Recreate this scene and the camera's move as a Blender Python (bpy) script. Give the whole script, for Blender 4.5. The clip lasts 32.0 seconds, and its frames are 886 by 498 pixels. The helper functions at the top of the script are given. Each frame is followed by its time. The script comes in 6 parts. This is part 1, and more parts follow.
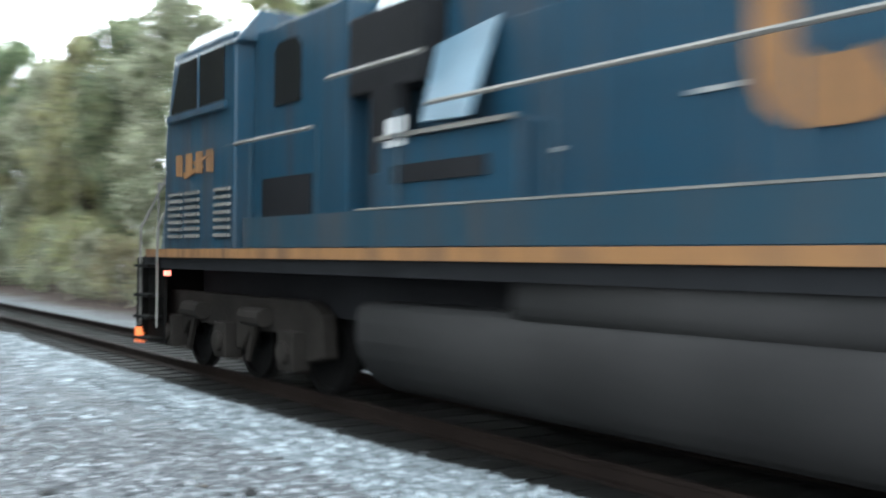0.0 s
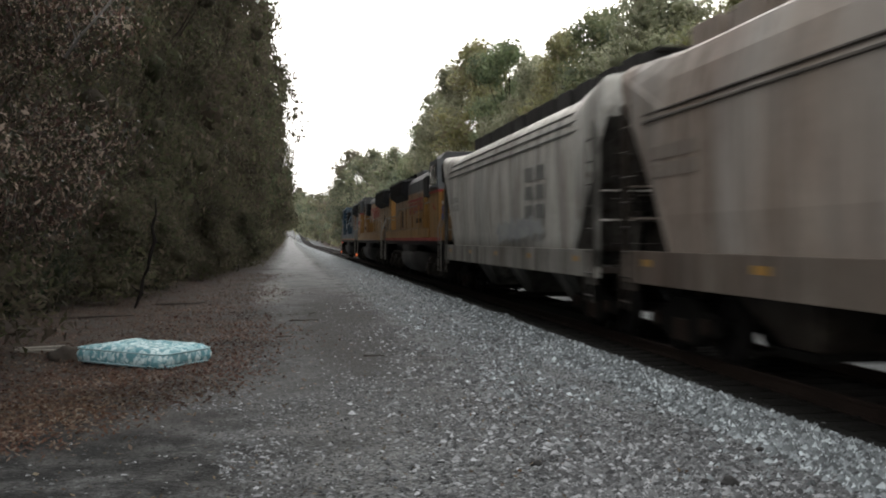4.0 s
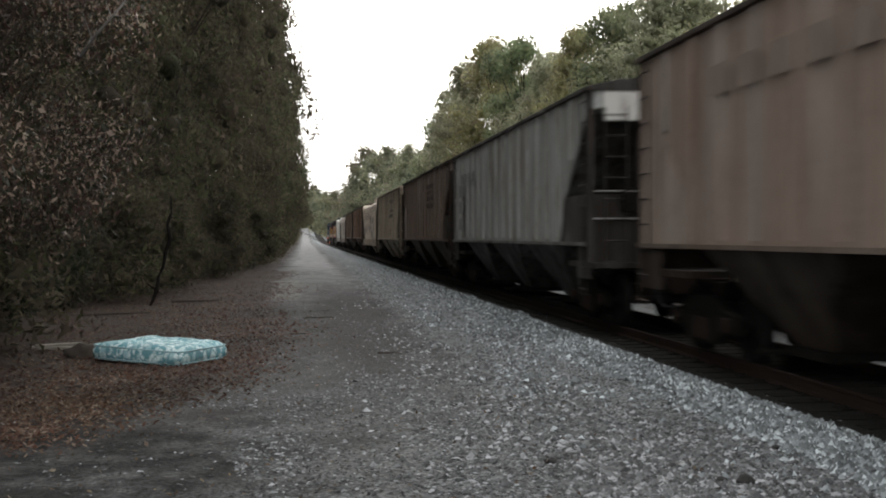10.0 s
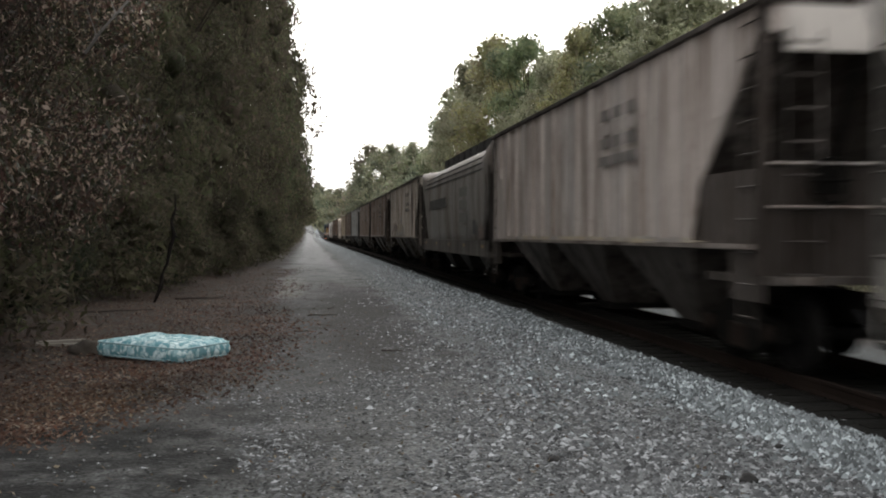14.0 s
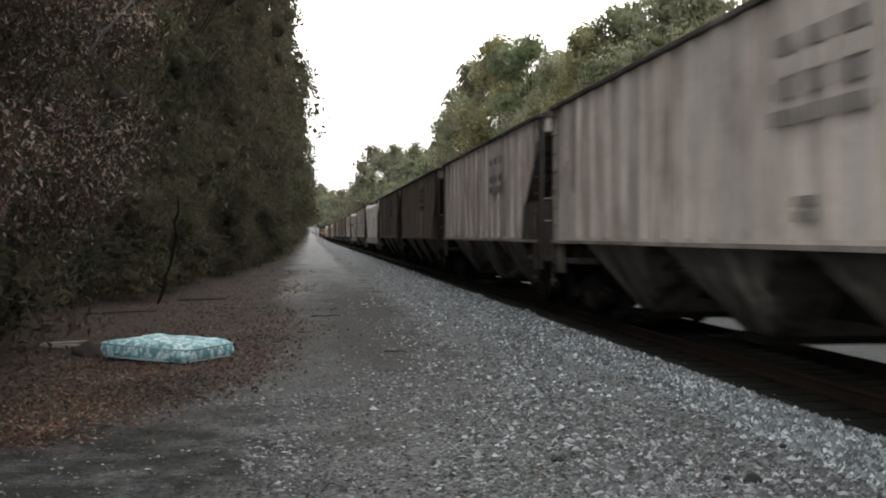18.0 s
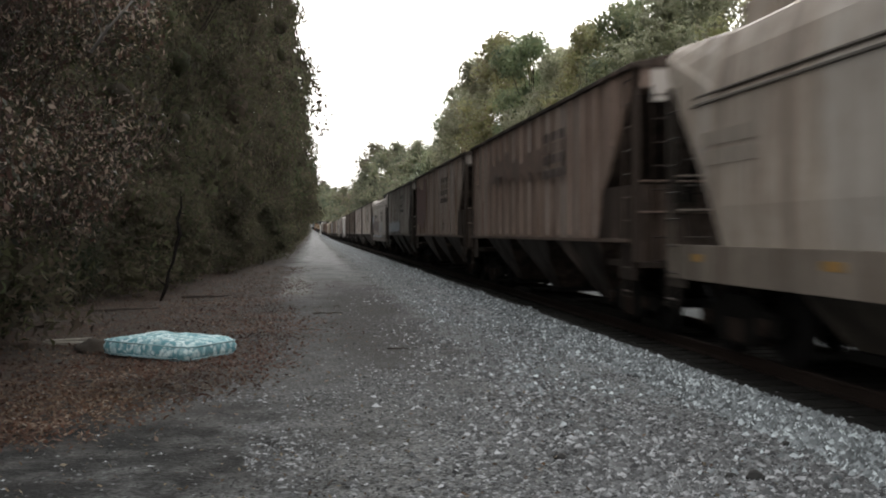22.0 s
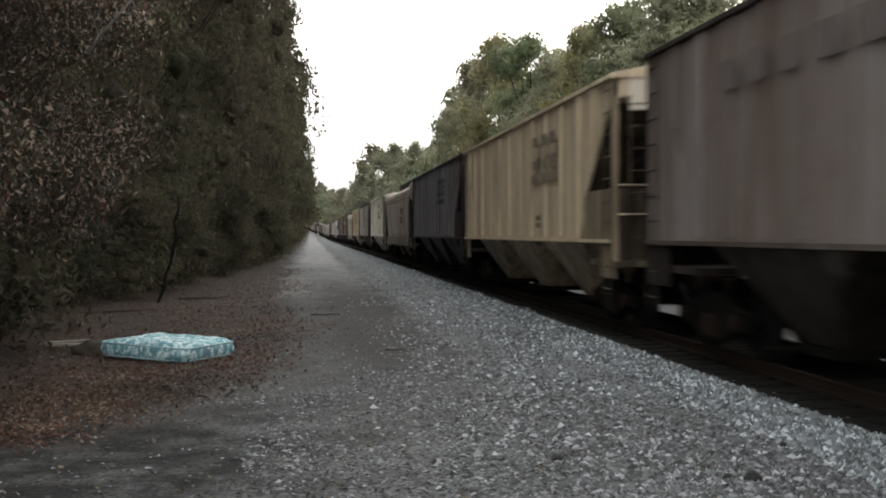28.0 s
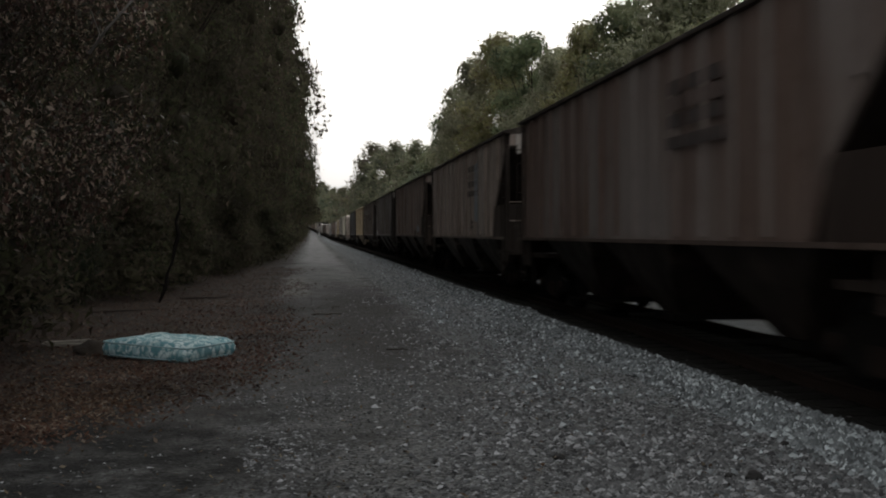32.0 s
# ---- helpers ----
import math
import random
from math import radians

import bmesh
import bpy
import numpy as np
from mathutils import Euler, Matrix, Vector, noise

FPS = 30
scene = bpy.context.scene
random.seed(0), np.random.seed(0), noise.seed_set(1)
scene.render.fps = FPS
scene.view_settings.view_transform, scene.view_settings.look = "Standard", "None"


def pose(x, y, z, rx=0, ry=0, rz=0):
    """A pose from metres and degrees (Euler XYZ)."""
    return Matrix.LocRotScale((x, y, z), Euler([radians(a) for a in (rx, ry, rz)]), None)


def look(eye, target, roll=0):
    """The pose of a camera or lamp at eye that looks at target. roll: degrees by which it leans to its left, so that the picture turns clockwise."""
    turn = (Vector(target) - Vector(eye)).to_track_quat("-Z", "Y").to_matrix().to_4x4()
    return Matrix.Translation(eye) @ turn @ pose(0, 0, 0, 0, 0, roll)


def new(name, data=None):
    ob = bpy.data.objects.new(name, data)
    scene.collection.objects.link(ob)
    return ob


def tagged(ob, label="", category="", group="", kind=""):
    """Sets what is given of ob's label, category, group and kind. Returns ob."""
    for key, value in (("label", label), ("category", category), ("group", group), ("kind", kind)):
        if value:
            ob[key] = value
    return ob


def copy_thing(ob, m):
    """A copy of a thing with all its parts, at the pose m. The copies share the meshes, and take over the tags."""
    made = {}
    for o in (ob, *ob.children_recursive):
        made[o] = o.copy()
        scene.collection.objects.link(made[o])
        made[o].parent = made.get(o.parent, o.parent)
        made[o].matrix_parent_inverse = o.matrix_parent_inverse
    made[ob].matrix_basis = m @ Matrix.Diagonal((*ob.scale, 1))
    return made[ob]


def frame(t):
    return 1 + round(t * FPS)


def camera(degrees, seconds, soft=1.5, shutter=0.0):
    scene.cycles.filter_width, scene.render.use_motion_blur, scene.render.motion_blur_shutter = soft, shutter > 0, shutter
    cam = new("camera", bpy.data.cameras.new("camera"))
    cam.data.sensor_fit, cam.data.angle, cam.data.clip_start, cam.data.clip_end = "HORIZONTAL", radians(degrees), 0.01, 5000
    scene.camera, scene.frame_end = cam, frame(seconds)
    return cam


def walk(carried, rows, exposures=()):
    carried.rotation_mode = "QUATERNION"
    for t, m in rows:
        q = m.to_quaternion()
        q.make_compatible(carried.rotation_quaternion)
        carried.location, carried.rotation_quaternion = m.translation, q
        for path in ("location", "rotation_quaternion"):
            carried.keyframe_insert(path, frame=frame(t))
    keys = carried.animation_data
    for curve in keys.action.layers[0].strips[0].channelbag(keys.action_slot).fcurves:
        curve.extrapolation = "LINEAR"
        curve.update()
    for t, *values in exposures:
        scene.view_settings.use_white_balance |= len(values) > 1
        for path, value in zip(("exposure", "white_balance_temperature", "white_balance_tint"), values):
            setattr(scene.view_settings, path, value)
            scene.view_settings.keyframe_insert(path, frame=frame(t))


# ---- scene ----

# ---------- camera: it stands beside the track and pans to the left in the first second ----------
cam = camera(47.0, 32.0, soft=1.9, shutter=0.55)
EYE = (0.0, 0.0, 1.95)
PAN = (
    (0.0, -34.90, 0.40, -0.40), (0.1, -32.0, 0.33, -0.46), (0.2, -29.75, 0.26, -0.52), (0.3, -27.5, 0.17, -0.57), (0.4, -26.3, 0.07, -0.6), (0.5, -25.1, -0.03, -0.60), (0.6, -22.60, -0.25, -0.50),
    (0.8, -16.95, -0.70, -0.30), (1.0, -11.75, -0.84, -0.09), (1.2, -10.45, -0.95, -0.10), (1.5, -10.32, -1.93, -0.12),
    (2.0, -10.75, -0.32, -0.33), (2.5, -10.01, 0.15, -0.22), (3.0, -9.81, 0.13, -0.18), (3.5, -9.08, -0.27, 0.11),
    (4.0, -8.57, -0.53, -0.01), (4.5, -8.23, -0.64, -0.06), (5.5, -7.82, -0.63, -0.03), (6.5, -7.66, -0.58, -0.01),
    (7.0, -7.67, -0.60, -0.01), (8.0, -7.61, -0.66, 0.0), (9.0, -7.71, -0.67, -0.01), (10.0, -7.76, -0.68, 0.04),
    (11.0, -7.68, -0.79, -0.08), (12.0, -7.60, -0.84, -0.15), (13.0, -7.57, -0.86, -0.14), (14.0, -7.55, -0.80, -0.14),
    (15.5, -7.48, -0.76, -0.05), (17.0, -7.38, -0.74, 0.02), (18.0, -7.38, -0.77, 0.02), (19.0, -7.39, -0.81, 0.01),
    (20.0, -7.33, -0.85, 0.04), (21.0, -7.26, -0.89, 0.07), (22.0, -7.24, -0.92, 0.02), (23.0, -7.24, -0.92, 0.0),
    (24.0, -7.26, -0.95, 0.02), (25.0, -7.23, -0.95, 0.04), (26.5, -7.28, -0.93, 0.06), (28.0, -7.38, -0.85, 0.09),
    (29.0, -7.36, -0.88, 0.16), (30.0, -7.34, -0.88, 0.11), (31.0, -7.34, -0.91, 0.09), (32.0, -7.31, -0.88, 0.15))
EXPOSURE = ((0.0, 1.9, 5750, 2), (0.6, 1.35, 6100, 5), (1.0, 0.92, 6500, 8), (1.4, 0.6, 6700, 10), (2.0, 0.45, 6700, 10), (3.0, 0.4, 6700, 10), (31.5, 0.4, 6700, 10), (31.7, 0.12, 6700, 10), (32.0, -0.9, 6700, 10))
walk(cam, [(t, pose(*EYE, 90 + p, r, y)) for t, y, p, r in PAN], EXPOSURE)

# ---------- overcast evening light ----------
SUN_UP, SUN_TURN = radians(24), radians(12)
world = bpy.data.worlds.new("overcast_sky")
scene.world = world
world.use_nodes = True
wn = world.node_tree.nodes
wl = world.node_tree.links
sky = wn.new("ShaderNodeTexSky")
sky.sky_type, sky.sun_disc = "NISHITA", False
sky.sun_elevation, sky.sun_rotation = SUN_UP, SUN_TURN
sky.dust_density, sky.air_density, sky.ozone_density = 6.0, 1.0, 1.0
pale = wn.new("ShaderNodeHueSaturation")
pale.inputs["Saturation"].default_value = 0.18
wl.new(sky.outputs[0], pale.inputs["Color"])
# a closed white cloud deck evens the clear sky out
deck = wn.new("ShaderNodeMix")
deck.data_type = "RGBA"
deck.inputs[0].default_value = 0.75
deck.inputs[7].default_value = (10.0, 10.1, 10.3, 1)
wl.new(pale.outputs[0], deck.inputs[6])
wl.new(deck.outputs[2], wn["Background"].inputs[0])
wn["Background"].inputs[1].default_value = 0.15
sun = new("sun", bpy.data.lights.new("sun", "SUN"))
sun.data.energy, sun.data.angle, sun.data.color = 0.5, radians(60), (1.0, 0.95, 0.88)
sun.matrix_world = look((0, 0, 0), (-math.sin(SUN_TURN) * math.cos(SUN_UP), -math.cos(SUN_TURN) * math.cos(SUN_UP), -math.sin(SUN_UP)))

# ---------- the line of the track and the lie of the land ----------
TRACK_X, RAIL_Z = 6.65, 0.28
SPEED = 21.56


def bend(y):
    """Sideways shift and rise of the line far ahead."""
    u = max(0.0, y - 280.0)
    if u < 340:
        return -1.31e-4 * u * u, 0.70e-4 * u * u
    return -15.14 - 0.0891 * (u - 340), 8.09 + 0.02 * (u - 340)


def lie(x, y):
    """Height of the ground."""
    dx, dz = bend(y)
    x = x - dx
    cross = ((-400, 3.0), (-14, 0.9), (-8, 0.45), (-5.2, 0.12), (-3.5, 0.0), (3.2, 0.0), (4.1, 0.03), (5.05, 0.10), (5.3, 0.09), (8.1, 0.09),
             (9.2, -0.25), (12, -0.3), (18, 0.2), (400, 6.0))
    z = cross[0][1]
    for (x0, z0), (x1, z1) in zip(cross, cross[1:]):
        if x0 <= x <= x1:
            z = z0 + (z1 - z0) * (x - x0) / (x1 - x0)
            break
        z = z1
    return z + dz

# ---------- building tools ----------
def box(bm, x0, x1, y0, y1, z0, z1, m=None):
    vs = [bm.verts.new(Vector((x, y, z)) if m is None else m @ Vector((x, y, z))) for z in (z0, z1) for x, y in ((x0, y0), (x1, y0), (x1, y1), (x0, y1))]
    for f in ((3, 2, 1, 0), (4, 5, 6, 7), (0, 1, 5, 4), (1, 2, 6, 5), (2, 3, 7, 6), (3, 0, 4, 7)):
        bm.faces.new([vs[i] for i in f])
    return vs


def rod(bm, a, b, r, seg=6, r2=None):
    """A round bar from a to b."""
    a, b = Vector(a), Vector(b)
    q = (b - a).to_track_quat("Z", "Y")
    r2 = r if r2 is None else r2
    ring = [[bm.verts.new(p + q @ Vector((rr * math.cos(6.2832 * i / seg), rr * math.sin(6.2832 * i / seg), 0))) for i in range(seg)] for p, rr in ((a, r), (b, r2))]
    for i in range(seg):
        j = (i + 1) % seg
        bm.faces.new((ring[0][i], ring[0][j], ring[1][j], ring[1][i]))
    bm.faces.new(ring[0][::-1])
    bm.faces.new(ring[1])


def prism(bm, outline, a, b, axis="x"):
    """An outline pushed along an axis: (y, z) along x, (x, z) along y or (x, y) along z."""
    def at(p, c):
        return {"x": (c, p[0], p[1]), "y": (p[0], c, p[1]), "z": (p[0], p[1], c)}[axis]
    lo, hi = [[bm.verts.new(at(p, c)) for p in outline] for c in (a, b)]
    n = len(outline)
    bm.faces.new(lo)
    bm.faces.new(hi[::-1])
    for i in range(n):
        bm.faces.new((lo[i], hi[i], hi[(i + 1) % n], lo[(i + 1) % n]))


def loft(bm, rings, closed=True, caps=True):
    rows = [[bm.verts.new(p) for p in ring] for ring in rings]
    n = len(rows[0])
    for r0, r1 in zip(rows, rows[1:]):
        for i in range(n if closed else n - 1):
            j = (i + 1) % n
            bm.faces.new((r0[i], r0[j], r1[j], r1[i]))
    if caps and closed:
        bm.faces.new(rows[0][::-1])
        bm.faces.new(rows[-1])


def part(name, bm, material, parent=None, label="", bevel=0.0, smooth=False):
    """Links a bmesh as one mesh object under a thing or a part."""
    bmesh.ops.recalc_face_normals(bm, faces=bm.faces)
    if bevel:
        sharp = [e for e in bm.edges if len(e.link_faces) == 2 and e.calc_face_angle(0) > 0.6]
        bmesh.ops.bevel(bm, geom=sharp, offset=bevel, segments=2, affect="EDGES", profile=0.6)
    me = bpy.data.meshes.new(name)
    bm.to_mesh(me)
    bm.free()
    if smooth:
        me.polygons.foreach_set("use_smooth", [True] * len(me.polygons))
    me.materials.append(material)
    ob = new(name, me)
    if parent is not None:
        ob.parent = parent
    if label:
        tagged(ob, label)
    return ob


def shared(name, like, m, parent):
    """One more object on the mesh of a part."""
    ob = new(name, like.data)
    ob.parent = parent
    ob.matrix_basis = m
    return ob


def raw(name, verts, faces, material, smooth=False):
    """A mesh from numpy arrays; faces all have the same number of corners."""
    me = bpy.data.meshes.new(name)
    me.vertices.add(len(verts))
    me.vertices.foreach_set("co", np.asarray(verts, np.float32).ravel())
    k = faces.shape[1]
    me.loops.add(faces.size)
    me.loops.foreach_set("vertex_index", faces.astype(np.int32).ravel())
    me.polygons.add(len(faces))
    me.polygons.foreach_set("loop_start", np.arange(0, faces.size, k, dtype=np.int32))
    me.polygons.foreach_set("loop_total", np.full(len(faces), k, np.int32))
    if smooth:
        me.polygons.foreach_set("use_smooth", np.ones(len(faces), bool))
    me.update(calc_edges=True)
    me.materials.append(material)
    return me


# ---------- materials ----------
def nodes_of(name):
    m = bpy.data.materials.new(name)
    m.use_nodes = True
    n, l = m.node_tree.nodes, m.node_tree.links
    return m, n, l, n["Principled BSDF"]


def noise_node(n, l, vec, scale, detail=4.0, rough=0.55):
    t = n.new("ShaderNodeTexNoise")
    t.inputs["Scale"].default_value, t.inputs["Detail"].default_value, t.inputs["Roughness"].default_value = scale, detail, rough
    l.new(vec, t.inputs["Vector"])
    return t.outputs["Fac"]


def ramp(n, l, fac, a, b):
    r = n.new("ShaderNodeMapRange")
    r.inputs["From Min"].default_value, r.inputs["From Max"].default_value = a, b
    l.new(fac, r.inputs["Value"])
    return r.outputs[0]


def mix(n, l, fac, a, b, mode="MIX"):
    x = n.new("ShaderNodeMix")
    x.data_type, x.blend_type = "RGBA", mode
    for sock, v in ((x.inputs[0], fac), (x.inputs[6], a), (x.inputs[7], b)):
        if isinstance(v, (int, float)):
            sock.default_value = v
        elif isinstance(v, tuple):
            sock.default_value = (*v, 1)
        else:
            l.new(v, sock)
    return x.outputs[2]


def math_node(n, l, op, a, b):
    x = n.new("ShaderNodeMath")
    x.operation = op
    for sock, v in ((x.inputs[0], a), (x.inputs[1], b)):
        if isinstance(v, (int, float)):
            sock.default_value = v
        else:
            l.new(v, sock)
    return x.outputs[0]


def coords(n, l, stretch=(1, 1, 1), shift=0.0):
    """Object coordinates, shifted by a random amount from object to object."""
    t, mp, oi = n.new("ShaderNodeTexCoord"), n.new("ShaderNodeMapping"), n.new("ShaderNodeObjectInfo")
    mp.inputs["Scale"].default_value = stretch
    l.new(t.outputs["Object"], mp.inputs["Vector"])
    if shift:
        c = n.new("ShaderNodeVectorMath")
        c.operation = "ADD"
        l.new(mp.outputs[0], c.inputs[0])
        l.new(math_node(n, l, "MULTIPLY", oi.outputs["Random"], shift), c.inputs[1])
        return c.outputs[0]
    return mp.outputs[0]


def bump(n, l, b, fac, strength, dist=0.02):
    x = n.new("ShaderNodeBump")
    x.inputs["Strength"].default_value, x.inputs["Distance"].default_value = strength, dist
    l.new(fac, x.inputs["Height"])
    l.new(x.outputs[0], b.inputs["Normal"])


def plain(name, color, rough=0.7, metal=0.0, vary=0.35, scale=6.0, relief=0.15, shine=0.5):
    """A surface of one stuff with stains and grain."""
    m, n, l, b = nodes_of(name)
    v = coords(n, l, shift=40.0)
    big, fine = noise_node(n, l, v, scale * 0.25), noise_node(n, l, v, scale * 6, 3.0)
    dark = tuple(c * (1 - vary) for c in color)
    c1 = mix(n, l, ramp(n, l, big, 0.35, 0.65), dark, color)
    c2 = mix(n, l, math_node(n, l, "MULTIPLY", ramp(n, l, fine, 0.3, 0.7), vary * 0.5), c1, tuple(min(1, c * 1.3) for c in color))
    l.new(c2, b.inputs["Base Color"])
    b.inputs["Roughness"].default_value, b.inputs["Metallic"].default_value = rough, metal
    b.inputs["Specular IOR Level"].default_value = shine
    bump(n, l, b, fine, relief)
    return m


def car_paint(name, color=None, rough=0.6, streaks=0.5, rust=0.4, grime=(0.045, 0.036, 0.03), coat=0.0, shine=0.32, bleach=0.0):
    """Weathered car paint: rain streaks, grime and rust patches. With no colour it takes the object's own."""
    m, n, l, b = nodes_of(name)
    base = color
    if color is None:
        base = n.new("ShaderNodeObjectInfo").outputs["Color"]
    v = coords(n, l, (1.0, 1.0, 0.10), 60.0)
    v2 = coords(n, l, (1, 1, 0.6), 35.0)
    run, patch, fine = noise_node(n, l, v, 2.6, 5.0, 0.65), noise_node(n, l, v2, 0.7, 5.0, 0.6), noise_node(n, l, v2, 22.0, 3.0)
    c = mix(n, l, math_node(n, l, "MULTIPLY", ramp(n, l, run, 0.47, 0.64), streaks), base, grime)
    c = mix(n, l, math_node(n, l, "MULTIPLY", ramp(n, l, patch, 0.5, 0.7), rust), c, (0.10, 0.052, 0.033))
    # narrow runs of rust and of washed, paler paint
    thin = coords(n, l, (1.0, 1.0, 0.035), 25.0)
    lines = noise_node(n, l, thin, 7.5, 4.0, 0.6)
    c = mix(n, l, math_node(n, l, "MULTIPLY", ramp(n, l, lines, 0.54, 0.68), rust * 1.35), c, (0.10, 0.058, 0.036))
    c = mix(n, l, math_node(n, l, "MULTIPLY", ramp(n, l, lines, 0.44, 0.32), rust * 0.5), c, mix(n, l, 1.0, c, (1.5, 1.48, 1.45), "MULTIPLY"))
    c = mix(n, l, math_node(n, l, "MULTIPLY", ramp(n, l, fine, 0.45, 0.75), 0.22), c, grime)
    if bleach:
        # whole sheets bleached to a chalky grey, with ragged lower ends
        sheet = noise_node(n, l, coords(n, l, (1.0, 1.0, 0.16), 90.0), 0.55, 3.0, 0.5)
        c = mix(n, l, math_node(n, l, "MULTIPLY", ramp(n, l, sheet, 0.5, 0.64), bleach), c, (0.30, 0.305, 0.30))
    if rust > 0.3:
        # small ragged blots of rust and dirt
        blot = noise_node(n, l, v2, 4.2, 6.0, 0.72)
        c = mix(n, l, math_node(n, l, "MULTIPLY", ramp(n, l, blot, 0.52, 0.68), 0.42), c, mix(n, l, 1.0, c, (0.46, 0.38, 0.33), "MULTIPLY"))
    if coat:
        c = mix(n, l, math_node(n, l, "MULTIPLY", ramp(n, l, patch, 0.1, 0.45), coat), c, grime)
    b.inputs["Specular IOR Level"].default_value = shine
    l.new(c, b.inputs["Base Color"])
    l.new(ramp(n, l, run, -0.6, 1.2) if rough > 0.5 else ramp(n, l, run, -0.3, 1.6), b.inputs["Roughness"])
    bump(n, l, b, fine, 0.12, 0.01)
    return m


def faded(name, worn_by=0.4, own_share=0.14):
    """Old stencil paint through which the car's own colour shows."""
    m, n, l, b = nodes_of(name)
    own = n.new("ShaderNodeObjectInfo").outputs["Color"]
    v = coords(n, l, (1, 1, 0.3), 30.0)
    worn = ramp(n, l, noise_node(n, l, v, 6.0, 5.0, 0.7), 0.35, 0.7)
    c = mix(n, l, math_node(n, l, "MULTIPLY", worn, worn_by), mix(n, l, own_share, (0.024, 0.027, 0.029), own), own)
    l.new(c, b.inputs["Base Color"])
    b.inputs["Roughness"].default_value = 0.85
    b.inputs["Specular IOR Level"].default_value = 0.1
    return m


def leaf_mat(name, colors, gloss=0.5, shine=0.25):
    """Leaves: each one takes its own shade, and some light passes through."""
    m, n, l, b = nodes_of(name)
    g = n.new("ShaderNodeNewGeometry")
    r = n.new("ShaderNodeValToRGB")
    r.color_ramp.interpolation = "CONSTANT"
    while len(r.color_ramp.elements) < len(colors):
        r.color_ramp.elements.new(0.5)
    for i, c in enumerate(colors):
        r.color_ramp.elements[i].position = i / len(colors)
        r.color_ramp.elements[i].color = (*c, 1)
    l.new(g.outputs["Random Per Island"], r.inputs[0])
    oi = n.new("ShaderNodeObjectInfo")
    tone = n.new("ShaderNodeHueSaturation")
    # whole boughs differ in depth and tint, besides the single leaves
    at = coords(n, l, shift=50.0)
    bough, drift = ramp(n, l, noise_node(n, l, at, 0.55, 3.0), 0.3, 0.72), noise_node(n, l, at, 0.3, 2.0)
    l.new(math_node(n, l, "MULTIPLY", ramp(n, l, oi.outputs["Random"], -2.4, 1.8), math_node(n, l, "ADD", math_node(n, l, "MULTIPLY", bough, 1.0), 0.42)), tone.inputs["Value"])
    l.new(math_node(n, l, "ADD", math_node(n, l, "MULTIPLY", math_node(n, l, "ADD", oi.outputs["Random"], drift), 0.05), 0.45), tone.inputs["Hue"])
    l.new(r.outputs[0], tone.inputs["Color"])
    l.new(tone.outputs[0], b.inputs["Base Color"])
    b.inputs["Roughness"].default_value = gloss
    b.inputs["Specular IOR Level"].default_value = shine
    tr = n.new("ShaderNodeBsdfTranslucent")
    l.new(tone.outputs[0], tr.inputs[0])
    ms = n.new("ShaderNodeMixShader")
    ms.inputs[0].default_value = 0.5
    l.new(b.outputs[0], ms.inputs[1])
    l.new(tr.outputs[0], ms.inputs[2])
    l.new(ms.outputs[0], n["Material Output"].inputs[0])
    return m


def glow(name, color, power):
    m, n, l, b = nodes_of(name)
    b.inputs["Emission Color"].default_value = (*color, 1)
    b.inputs["Emission Strength"].default_value = power
    b.inputs["Base Color"].default_value = (*color, 1)
    return m


